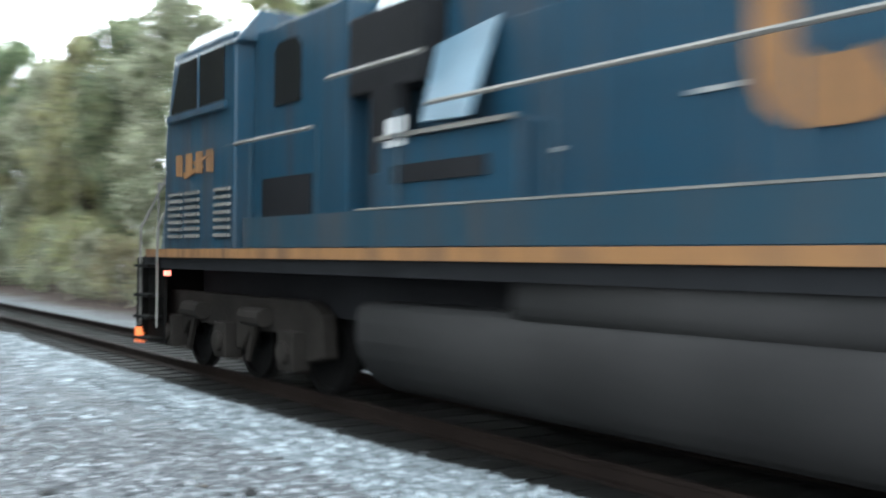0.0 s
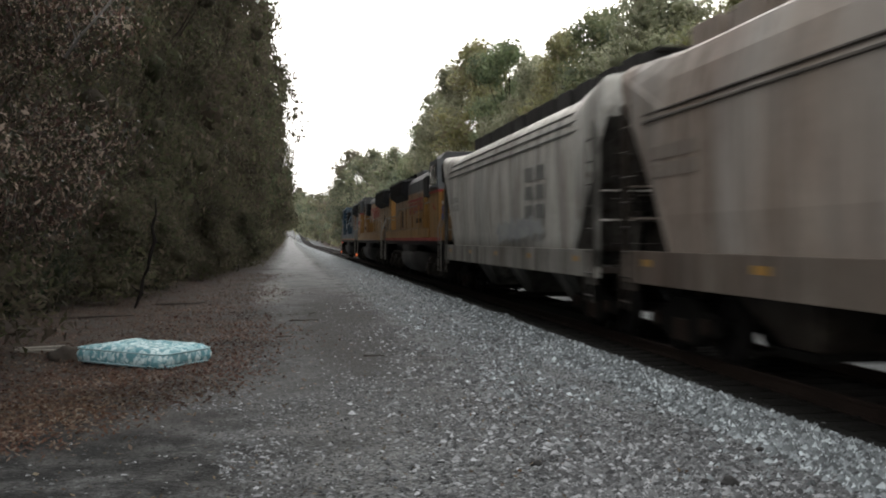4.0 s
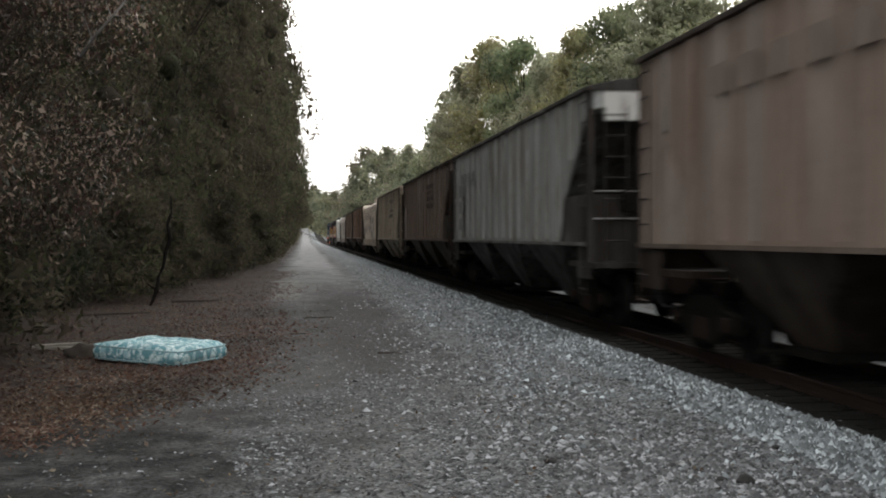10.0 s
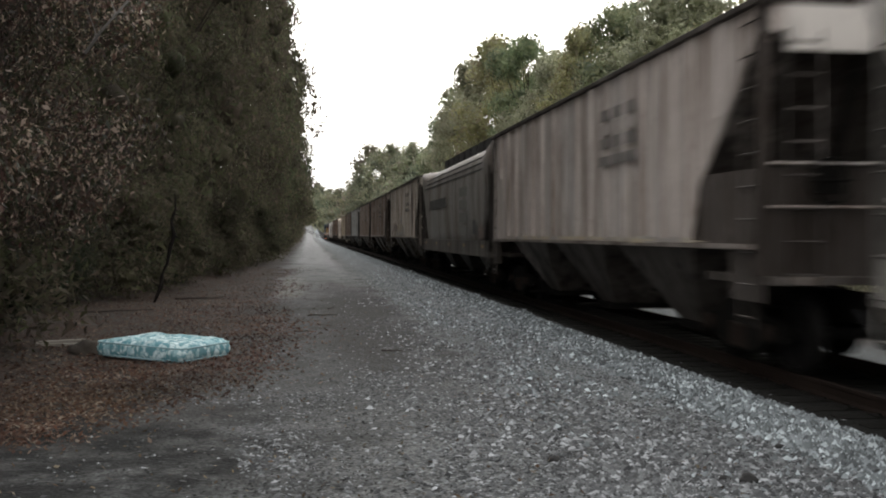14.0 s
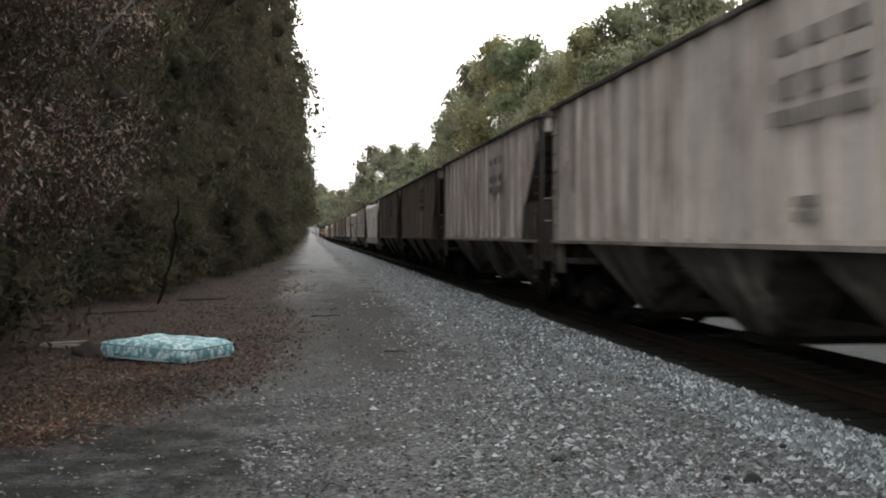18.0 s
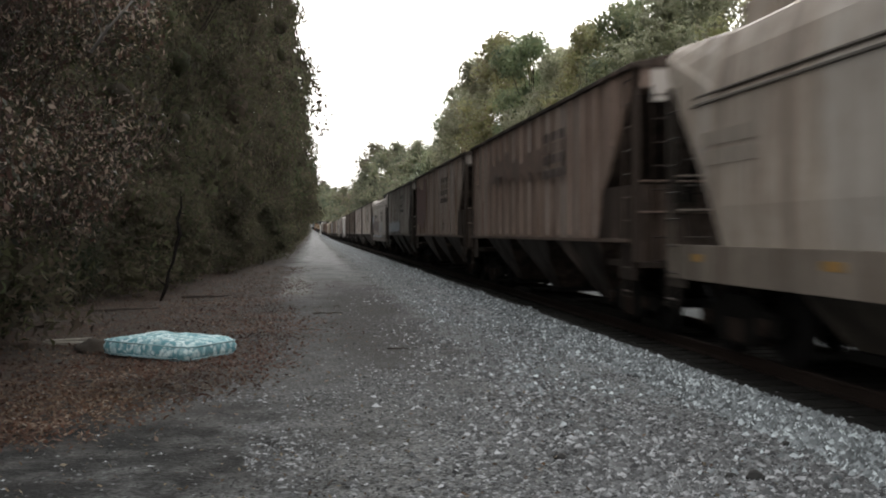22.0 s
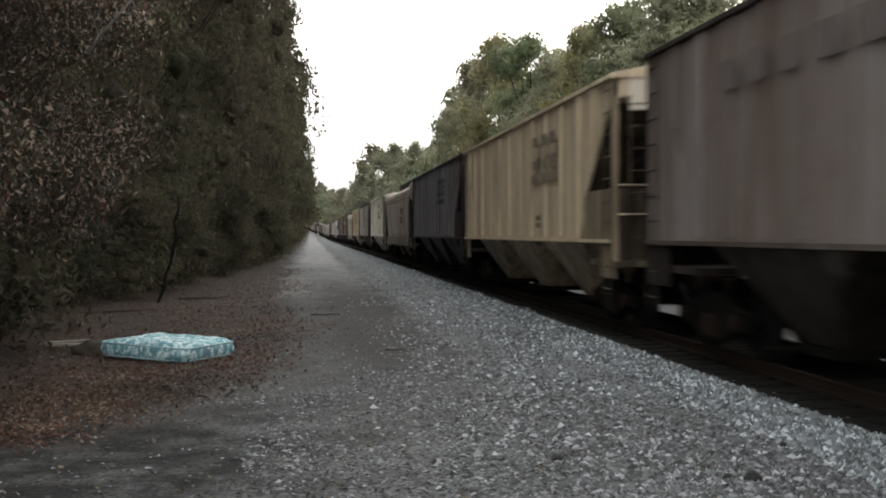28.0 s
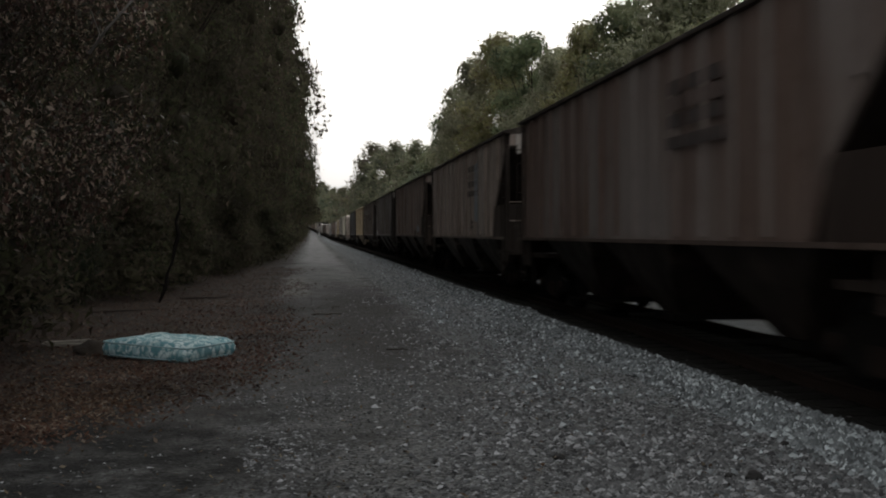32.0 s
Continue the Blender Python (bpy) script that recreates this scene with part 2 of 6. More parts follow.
def ground_mat():
    """Gravel yard, dusty road, leaf litter under the trees, pale ballast by the rails and a dark bed between them."""
    m, n, l, b = nodes_of("gravel_ground")
    t = n.new("ShaderNodeTexCoord")
    v = t.outputs["Object"]
    sep = n.new("ShaderNodeSeparateXYZ")
    l.new(v, sep.inputs[0])
    n1, n2, n3 = noise_node(n, l, v, 0.35, 5.0), noise_node(n, l, v, 3.0, 5.0, 0.65), noise_node(n, l, v, 28.0, 4.0, 0.7)
    cell = n.new("ShaderNodeTexVoronoi")
    cell.inputs["Scale"].default_value = 26.0
    l.new(v, cell.inputs["Vector"])
    stone = mix(n, l, ramp(n, l, cell.outputs["Distance"], 0.1, 0.75), (0.21, 0.225, 0.226), (0.021, 0.022, 0.022))
    stone = mix(n, l, math_node(n, l, "MULTIPLY", cell.outputs["Color"], 0.3), stone, (0.46, 0.46, 0.46))
    road = mix(n, l, ramp(n, l, n2, 0.3, 0.7), (0.025, 0.0257, 0.0252), (0.074, 0.076, 0.0745))
    # sideways place, shaken by noise so that the borders wander
    x = math_node(n, l, "ADD", sep.outputs[0], math_node(n, l, "MULTIPLY", math_node(n, l, "SUBTRACT", n1, 0.5), 3.2))
    xs = math_node(n, l, "ADD", sep.outputs[0], math_node(n, l, "MULTIPLY", math_node(n, l, "SUBTRACT", n2, 0.5), 1.0))
    c = mix(n, l, math_node(n, l, "MULTIPLY", ramp(n, l, sep.outputs[1], 4.0, 14.0), ramp(n, l, x, 2.8, 1.0)), stone, mix(n, l, 0.75, stone, road))
    litter = mix(n, l, ramp(n, l, n3, 0.35, 0.65), (0.018, 0.0132, 0.0105), (0.068, 0.046, 0.034))
    c = mix(n, l, math_node(n, l, "MULTIPLY", math_node(n, l, "MULTIPLY", ramp(n, l, x, -0.4, -2.8), ramp(n, l, sep.outputs[1], 8.0, 11.0)), ramp(n, l, n2, 0.28, 0.55)), c, litter)
    c = mix(n, l, ramp(n, l, x, -3.2, -5.0), c, litter)
    wide = math_node(n, l, "MULTIPLY", math_node(n, l, "SUBTRACT", noise_node(n, l, v, 0.9, 4.0, 0.65), 0.5), 4.0)
    xw, yw = math_node(n, l, "ADD", sep.outputs[0], wide), math_node(n, l, "ADD", sep.outputs[1], wide)
    damp = math_node(n, l, "MULTIPLY", ramp(n, l, xw, 0.7, -1.2), math_node(n, l, "MULTIPLY", ramp(n, l, yw, 12.8, 10.2), ramp(n, l, xw, -6.5, -4.5)))
    # the worn wheel tracks pale with distance: wet sky sheen painted into the colour
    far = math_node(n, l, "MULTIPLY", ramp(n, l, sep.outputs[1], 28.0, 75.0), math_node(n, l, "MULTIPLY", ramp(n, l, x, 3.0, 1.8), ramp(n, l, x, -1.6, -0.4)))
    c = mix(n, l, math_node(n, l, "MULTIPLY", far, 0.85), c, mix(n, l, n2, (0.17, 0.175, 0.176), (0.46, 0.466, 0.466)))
    # soil shows between the stones in patches
    soil = math_node(n, l, "MULTIPLY", ramp(n, l, noise_node(n, l, v, 0.8, 5.0, 0.6), 0.48, 0.66), math_node(n, l, "MULTIPLY", ramp(n, l, sep.outputs[0], 3.9, 3.2), 0.6))
    c = mix(n, l, soil, c, mix(n, l, n3, (0.02, 0.0195, 0.0185), (0.062, 0.061, 0.058)))
    # a dusty pale scrape on the road and the dark packed dirt beside it
    scrape = math_node(n, l, "MULTIPLY", math_node(n, l, "MULTIPLY", ramp(n, l, sep.outputs[1], 30.0, 34.0), ramp(n, l, sep.outputs[1], 52.0, 42.0)), math_node(n, l, "MULTIPLY", ramp(n, l, xs, -1.25, -0.9), ramp(n, l, xs, 0.1, -0.35)))
    c = mix(n, l, math_node(n, l, "MULTIPLY", scrape, ramp(n, l, n2, 0.4, 0.6)), c, mix(n, l, n3, (0.12, 0.118, 0.11), (0.34, 0.335, 0.32)))
    packed = math_node(n, l, "MULTIPLY", math_node(n, l, "MULTIPLY", ramp(n, l, yw, 13.0, 16.0), ramp(n, l, yw, 46.0, 30.0)), math_node(n, l, "MULTIPLY", ramp(n, l, x, 0.1, 0.8), ramp(n, l, x, 2.6, 1.9)))
    c = mix(n, l, math_node(n, l, "MULTIPLY", packed, 0.75), c, mix(n, l, n3, (0.02, 0.0195, 0.019), (0.062, 0.06, 0.058)))
    c = mix(n, l, math_node(n, l, "MULTIPLY", damp, ramp(n, l, noise_node(n, l, v, 1.7, 5.0, 0.65), 0.2, 0.55)), c, mix(n, l, ramp(n, l, noise_node(n, l, v, 55.0, 4.0, 0.7), 0.3, 0.7), (0.004, 0.0042, 0.0042), (0.021, 0.0214, 0.0214)))
    # a low trampled bank of dark earth between the yard and the ballast
    berm = math_node(n, l, "MULTIPLY", math_node(n, l, "MULTIPLY", ramp(n, l, xs, 1.7, 2.2), ramp(n, l, xs, 3.5, 2.8)), ramp(n, l, noise_node(n, l, v, 0.75, 4.0, 0.6), 0.47, 0.6))
    c = mix(n, l, math_node(n, l, "MULTIPLY", berm, 0.85), c, mix(n, l, n3, (0.014, 0.0125, 0.011), (0.06, 0.054, 0.048)))
    pale = mix(n, l, ramp(n, l, cell.outputs["Distance"], 0.1, 0.8), (0.44, 0.48, 0.50), (0.10, 0.107, 0.11))
    c = mix(n, l, math_node(n, l, "ADD", math_node(n, l, "MULTIPLY", math_node(n, l, "MULTIPLY", ramp(n, l, xs, 2.2, 3.0), ramp(n, l, sep.outputs[1], 9.0, 18.0)), 0.5), math_node(n, l, "MULTIPLY", ramp(n, l, xs, 3.75, 4.3), 0.4)), c, pale)
    bed_tone = mix(n, l, n3, (0.005, 0.005, 0.0045), (0.016, 0.0152, 0.0135))
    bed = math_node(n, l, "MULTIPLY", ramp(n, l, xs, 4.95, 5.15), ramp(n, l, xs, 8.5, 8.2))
    c = mix(n, l, bed, c, bed_tone)
    c = mix(n, l, math_node(n, l, "MULTIPLY", ramp(n, l, xs, 8.4, 9.0), 0.65), c, road)
    c = mix(n, l, ramp(n, l, x, 10.5, 12.5), c, litter)
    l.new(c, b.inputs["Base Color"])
    b.inputs["Roughness"].default_value = 0.95
    b.inputs["Specular IOR Level"].default_value = 0.15
    bump(n, l, b, math_node(n, l, "ADD", n3, cell.outputs["Distance"]), 0.7, 0.03)
    return m


GROUND = ground_mat()
HOPPER = car_paint("weathered_hopper_paint", None, 0.6, 0.52, 0.5, (0.055, 0.040, 0.031), bleach=0.33)
CLEAN = car_paint("sound_hopper_paint", None, 0.6, 0.4, 0.25)
# grime plus the shade of down-facing and recessed parts, both in the colour
BAYPAINT = car_paint("grime_and_shade_paint", None, 0.6, 0.9, 0.7, (0.012, 0.0098, 0.0084), 0.9, 0.12)
# nearly black: the shade below the side sills is painted in with the grime
BAYDARK = car_paint("shade_dark_hopper_paint", None, 0.6, 0.8, 0.4, (0.009, 0.0081, 0.007), 0.87, 0.05)
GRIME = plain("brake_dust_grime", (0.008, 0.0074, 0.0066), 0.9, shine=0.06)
STEEL = plain("dark_cast_steel", (0.009, 0.0084, 0.008), 0.85, shine=0.08)
RUSTY = plain("rusty_rail_steel", (0.018, 0.0125, 0.01), 0.85, shine=0.1)
WALKWAY = plain("dark_grating", (0.03, 0.029, 0.028), 0.85, shine=0.15)
TIE = plain("creosoted_wood", (0.014, 0.0132, 0.0118), 0.95, 0, 0.5, 8.0, 0.4, 0.1)
STENCIL = faded("faded_dark_stencil_paint")
FAINT = faded("worn_off_stencil_paint", 0.6, 0.5)
ENDPAINT = car_paint("grimy_end_paint", None, 0.6, 0.8, 0.6, (0.017, 0.0135, 0.0115), 0.88, 0.12)
SILLPAINT = car_paint("grimy_sill_paint", None, 0.6, 0.6, 0.5, (0.03, 0.024, 0.02), 0.6, 0.15)
REFLECTOR = plain("dirty_yellow_reflector", (0.27, 0.15, 0.035), 0.5, 0, 0.5)


def chalky():
    """Chalked white paint, tinged by the car's own colour."""
    m, n, l, b = nodes_of("chalky_pale_paint")
    v = coords(n, l, (1, 1, 0.3), 30.0)
    own = n.new("ShaderNodeObjectInfo").outputs["Color"]
    c = mix(n, l, 0.45, (0.56, 0.54, 0.50), own)
    c = mix(n, l, math_node(n, l, "MULTIPLY", ramp(n, l, noise_node(n, l, v, 3.0, 5.0, 0.65), 0.45, 0.7), 0.6), c, (0.07, 0.055, 0.045))
    l.new(c, b.inputs["Base Color"])
    b.inputs["Roughness"].default_value = 0.75
    return m


PALEPAINT = chalky()
PALESTENCIL = plain("faded_white_stencil_paint", (0.32, 0.32, 0.305), 0.75, 0, 0.4)
BLUE = car_paint("dark_blue_engine_paint", (0.011, 0.041, 0.068), 0.45, 0.45, 0.06)
DARKBLUE = car_paint("grey_blue_sill_paint", (0.014, 0.038, 0.056), 0.5, 0.4, 0.1)
ORANGE = car_paint("faded_orange_paint", (0.23, 0.115, 0.042), 0.6, 0.5, 0.2)
YELLOW = car_paint("yellow_engine_paint", (0.255, 0.132, 0.029), 0.5, 0.6, 0.35)
GREY = car_paint("grey_engine_roof_paint", (0.062, 0.07, 0.073), 0.6, 0.4, 0.1)
RED = car_paint("red_stripe_paint", (0.27, 0.025, 0.022), 0.6, 0.25, 0.05)
BLACK = plain("flat_black_paint", (0.012, 0.012, 0.013), 0.75, shine=0.15)
DUST = plain("dusty_truck_steel", (0.024, 0.0205, 0.0175), 0.9, 0, 0.5, 5.0, shine=0.08)
TANK = plain("dusty_fuel_tank_paint", (0.026, 0.0245, 0.0235), 0.8, 0, 0.4, 3.0, shine=0.15)
WHITE = plain("white_paint", (0.7, 0.7, 0.68), 0.6)
WINGBLUE = plain("blue_paint", (0.03, 0.06, 0.25), 0.5)
RAILING = plain("pale_handrail_paint", (0.17, 0.16, 0.14), 0.6)
GLASS = plain("dark_cab_glass", (0.012, 0.013, 0.014), 0.08, 0, 0.1)
SALMON = car_paint("faded_salmon_paint", (0.23, 0.108, 0.066), 0.6, 0.45, 0.2)
WARMLAMP = glow("warm_step_lamp", (1.0, 0.20, 0.045), 0.18)
COLDLAMP = glow("red_step_lamp", (1.0, 0.2, 0.14), 0.9)
BARK = plain("rough_bark", (0.055, 0.044, 0.036), 0.95, 0, 0.5, 10.0, 0.9, 0.1)

# ---------- ground ----------
def make_ground():
    xs = np.array([-3000, -900, -400, -150, -60, -30, -20, -14, -11, -8, -6.5, -5.2, -4.3, -3.5, -2.5, -1.5, -0.5, 0.5, 1.5, 2.5, 3.2, 3.6, 4.1, 4.6, 5.05, 5.3, 6.6, 8.1, 8.6,
                   9.2, 10.5, 12, 15, 18, 25, 40, 80, 200, 400, 900, 3000.0])
    ys = np.concatenate([[-3000, -1200, -700, -300, -100, -40, -10], np.arange(0, 40, 0.8), np.arange(40, 120, 4), np.arange(120, 280, 20), np.arange(280, 700, 12), [760, 900, 1200, 1800, 3000]])
    verts = np.array([(x + bend(y)[0], y, lie(x + bend(y)[0], y) + (0.008 * noise.noise(Vector((x * 0.8, y * 0.8, 0))) if -12 < x < 4.2 and 0 < y < 120 else 0)) for y in ys for x in xs])
    nx = len(xs)
    i = np.arange(len(ys) - 1)[:, None] * nx + np.arange(nx - 1)[None, :]
    i = i.ravel()
    faces = np.stack([i, i + 1, i + nx + 1, i + nx], 1)
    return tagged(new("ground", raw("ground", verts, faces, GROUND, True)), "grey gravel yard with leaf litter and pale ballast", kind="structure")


make_ground()


# ---------- loose stones, leaves and twigs: uncountable, so one object each ----------
def stone_field(name, n, place, size, material, label, seed, flat=0.6):
    """n small faceted stones; place gives (x, y) arrays, size the least and the greatest radius."""
    rng = np.random.default_rng(seed)
    x, y = place(rng, n)
    n = len(x)
    z = np.array([lie(a, b) for a, b in zip(x, y)])
    base = np.array([(1, 0, 0), (-1, 0, 0), (0, 1, 0), (0, -1, 0), (0, 0, 1), (0, 0, -1)], float)
    tri = np.array([(0, 2, 4), (2, 1, 4), (1, 3, 4), (3, 0, 4)])
    r = rng.uniform(*size, n) * rng.uniform(0.6, 1.0, n)
    v = base[None] * rng.uniform(0.55, 1.25, (n, 6, 1)) + rng.normal(0, 0.22, (n, 6, 3))
    v *= np.stack([r * rng.uniform(0.8, 1.4, n), r, r * flat], 1)[:, None, :]
    a = rng.uniform(0, 6.283, n)
    c, s = np.cos(a)[:, None], np.sin(a)[:, None]
    v = np.stack([v[..., 0] * c - v[..., 1] * s, v[..., 0] * s + v[..., 1] * c, v[..., 2]], -1)
    v += np.stack([x, y, z + r * 0.15], 1)[:, None, :]
    f = (np.arange(n)[:, None, None] * 6 + tri[None]).reshape(-1, 3)
    return tagged(new(name, raw(name, v.reshape(-1, 3), f, material)), label, kind="stuff")


def stone_mat(name, lo, hi, warm):
    m, n, l, b = nodes_of(name)
    g = n.new("ShaderNodeNewGeometry")
    r = n.new("ShaderNodeValToRGB")
    els = r.color_ramp.elements
    els[0].color, els[1].color = (*lo, 1), (*hi, 1)
    e = els.new(0.5)
    e.color = (*(0.62 * c for c in warm), 1)
    e = els.new(0.8)
    e.color = (*warm, 1)
    l.new(g.outputs["Random Per Island"], r.inputs[0])
    fine = noise_node(n, l, coords(n, l), 40.0, 3.0)
    l.new(mix(n, l, math_node(n, l, "MULTIPLY", fine, 0.5), r.outputs[0], lo), b.inputs["Base Color"])
    b.inputs["Roughness"].default_value = 0.85
    b.inputs["Specular IOR Level"].default_value = 0.3
    return m


BALLAST = stone_mat("pale_granite_ballast", (0.055, 0.062, 0.065), (0.70, 0.78, 0.81), (0.30, 0.335, 0.35))
YARD = stone_mat("worn_yard_stone", (0.025, 0.026, 0.028), (0.359, 0.378, 0.393), (0.160, 0.168, 0.173))
DAMP = stone_mat("wet_dark_stone", (0.006, 0.0062, 0.006), (0.085, 0.088, 0.088), (0.028, 0.029, 0.0285))
GRAVEL = stone_mat("grey_gravel_stone", (0.029, 0.030, 0.032), (0.456, 0.478, 0.496), (0.194, 0.203, 0.210))


def by_depth(x0, x1, y0, y1):
    """Places in a strip, thicker near the camera."""
    def f(rng, n):
        u = rng.uniform(0, 1, n)
        y = 1 / (1 / y0 + u * (1 / y1 - 1 / y0))
        return rng.uniform(x0, x1, n), y
    return f


def coarse_places(rng, n):
    u = rng.uniform(0, 1, n)
    y = 1 / (1 / 6.0 + u ** 1.2 * (1 / 70 - 1 / 6.0))
    x = rng.normal(3.0, 0.9, n).clip(0.3, 4.9)
    bare = np.array([noise.noise(Vector((a * 0.9, b * 0.4, 11.0))) for a, b in zip(x, y)])
    ok = rng.uniform(0, 1, n) < np.clip(0.8 - 2.6 * bare, 0.06, 1.0)
    return x[ok], y[ok]


def yard_places(rng, n):
    """Gravel lies thick towards the track and thin on the damp patch, the leaves and the worn road."""
    x, y = by_depth(-3.4, 4.5, 5.6, 40)(rng, n * 2)
    wob = 0.6 * np.sin(y * 0.9 + 1.3 * np.sin(x)) + 0.4 * np.sin(2.1 * x + y * 0.35)
    x = x + rng.normal(0, 0.35, len(x))
    keep = np.ones(len(x))
    keep = np.where((x + 0.7 * wob < 0.0) & (y < 11.6 + wob), 0.03, keep)
    keep = np.where((x + wob < -1.2) & (y >= 11.4 + wob), 0.16, keep)
    keep = np.where((x + 0.5 * wob > -1.5) & (x + 0.5 * wob < 2.1) & (y > 13.5 + wob), 0.22, keep)
    keep = np.where(x + 0.6 * wob < 1.0, keep * 0.85, keep)
    bare = np.array([noise.noise(Vector((a * 0.8, b * 0.45, 4.0))) for a, b in zip(x, y)])
    keep = keep * np.clip(0.75 - 1.3 * bare, 0.2, 1.0)
    ok = rng.uniform(0, 1, len(x)) < keep
    return x[ok][:n], y[ok][:n]


def ballast_places(rng, n):
    u = rng.uniform(0, 1, n)
    y = 1 / (1 / 5.2 + u ** 1.25 * (1 / 120 - 1 / 5.2))
    x = 5.08 - np.where(rng.uniform(0, 1, n) < 0.5, np.abs(rng.normal(0, 0.45, n)), rng.uniform(0, 2.75, n) + 0.25 * np.sin(0.5 * y + 2 * np.sin(0.23 * y)))
    bare = np.array([noise.noise(Vector((a * 0.9, b * 0.35, 23.0))) for a, b in zip(x, y)])
    ok = (x > 4.2) | (rng.uniform(0, 1, n) < np.clip(0.75 - 2.0 * bare, 0.1, 1.0) * np.clip((y - 8.5) / 9, 0.06, 1.0) * np.clip((x - 2.2) / 0.8, 0.15, 1.0))
    return x[ok], y[ok]


stone_field("ballast_stones", 42000, ballast_places, (0.024, 0.055), BALLAST, "pale crushed granite ballast along the rails", 3, 0.95)
stone_field("yard_gravel", 46000, yard_places, (0.012, 0.032), YARD, "loose grey gravel of the yard", 4)
stone_field("damp_gravel", 5500, by_depth(-5.0, 0.9, 6.0, 12.5), (0.010, 0.024), DAMP, "small dark wet gravel of the damp patch", 9)
stone_field("coarse_gravel", 21000, coarse_places, (0.024, 0.05), GRAVEL, "coarse grey-brown gravel beside the ballast", 8, 0.7)
stone_field("far_side_ballast", 3000, by_depth(8.1, 9.4, 8, 70), (0.02, 0.045), BALLAST, "pale ballast beyond the far rail", 5, 0.75)


def leaf_litter(name, n, place, size, material, label, seed):
    rng = np.random.default_rng(seed)
    x, y = place(rng, n)
    z = np.array([lie(a, b) for a, b in zip(x, y)]) + rng.uniform(0.012, 0.04, n)
    q = np.array([(-1, 0, 0), (0, -0.45, 0), (1, 0, 0), (0, 0.45, 0)], float)
    r = rng.uniform(*size, n)
    a, t1, t2 = rng.uniform(0, 6.283, n), rng.normal(0, 0.35, n), rng.normal(0, 0.35, n)
    v = q[None] * r[:, None, None]
    c, s = np.cos(a)[:, None], np.sin(a)[:, None]
    px, py = v[..., 0] * c - v[..., 1] * s, v[..., 0] * s + v[..., 1] * c
    v = np.stack([px + x[:, None], py + y[:, None], z[:, None] + px * t1[:, None] + py * t2[:, None]], -1)
    f = np.arange(n * 4).reshape(n, 4)
    return tagged(new(name, raw(name, v.reshape(-1, 3), f, material)), label, kind="stuff")


def litter_places(rng, n):
    u = rng.uniform(0, 1, n)
    y = 1 / (1 / 9.4 + u * (1 / 60 - 1 / 9.4))
    x = -0.6 - 2.6 * np.clip((13.5 - y) / 4.6, 0, 1) - np.abs(rng.normal(0, 2.2, n)) + rng.normal(0, 0.5, n) + 0.4 * np.sin(y * 0.37)
    return x, y


DEADLEAF = leaf_mat("dead_leaves", ((0.119, 0.060, 0.037), (0.088, 0.048, 0.032), (0.176, 0.123, 0.088), (0.075, 0.044, 0.032), (0.132, 0.077, 0.053), (0.246, 0.194, 0.150)), 0.7)
leaf_litter("leaf_litter", 40000, litter_places, (0.014, 0.046), DEADLEAF, "brown fallen leaves under the trees", 6)
leaf_litter("scattered_leaves", 700, by_depth(-2.5, 3.6, 7, 40), (0.015, 0.035), DEADLEAF, "few brown leaves on the gravel", 7)


# ---------- track ----------
def make_track():
    track = tagged(new("railway_track"), "single railway track on dark ballast", "track", kind="structure")
    ys = np.concatenate([np.arange(-720, 0, 40), np.arange(0, 280, 20), np.arange(280, 720, 10)])
    prof = ((-0.07, 0), (0.07, 0), (0.07, 0.02), (0.012, 0.04), (0.012, 0.13), (0.036, 0.14), (0.036, 0.178), (-0.036, 0.178), (-0.036, 0.14), (-0.012, 0.13), (-0.012, 0.04), (-0.07, 0.02))
    for side in (-1, 1):
        bm = bmesh.new()
        rings = []
        for y in ys:
            dx, dz = bend(y)
            rings.append([(TRACK_X + dx + side * 0.755 + px, y, RAIL_Z - 0.178 + dz + pz) for px, pz in prof])
        loft(bm, rings)
        part("rail", bm, RUSTY, track, "rusty steel rail with a worn top")
    bm = bmesh.new()
    box(bm, -1.3, 1.3, -0.115, 0.115, -0.16, 0)
    for sx in (-0.755, 0.755):
        box(bm, sx - 0.17, sx + 0.17, -0.09, 0.09, 0.0, 0.012)
        for k in (-1, 1):
            box(bm, sx + k * 0.1 - 0.012, sx + k * 0.1 + 0.012, -0.06, -0.035, 0.012, 0.035)
    tie = part("tie", bm, TIE, track)
    rng = random.Random(5)
    tie.matrix_basis = pose(TRACK_X, 3.0, RAIL_Z - 0.18)
    for i in range(1, 280):
        y = 3.0 + i * 0.52
        dx, dz = bend(y)
        shared("tie", tie, pose(TRACK_X + dx + rng.uniform(-0.05, 0.05), y, RAIL_Z - 0.18 + dz, 0, 0, rng.uniform(-1.5, 1.5)), track)


make_track()

# ---------- trees ----------
def blades(rng, p, out, size, wide, droop=0.0, loose=0.6, corners=3):
    """Pointed leaves at p that face roughly along out."""
    n = len(p)
    nrm = out + rng.normal(0, loose, (n, 3))
    nrm /= np.linalg.norm(nrm, axis=1, keepdims=True) + 1e-9
    h = rng.normal(0, 1, (n, 3))
    h[:, 2] -= droop
    a = np.cross(nrm, np.cross(h, nrm))
    a /= np.linalg.norm(a, axis=1, keepdims=True) + 1e-9
    b = np.cross(nrm, a)
    r = (rng.uniform(0.6, 1.3, n) * size)[:, None]
    if corners == 3:
        v = np.stack([p - a * r, p + b * r * wide - a * r * 0.15, p + a * r * 0.8 - b * r * wide * 0.7], 1)
    else:
        v = np.stack([p - a * r, p + b * r * wide - a * r * 0.15, p + a * r, p - b * r * wide + a * r * 0.1], 1)
    return v.reshape(-1, 3)


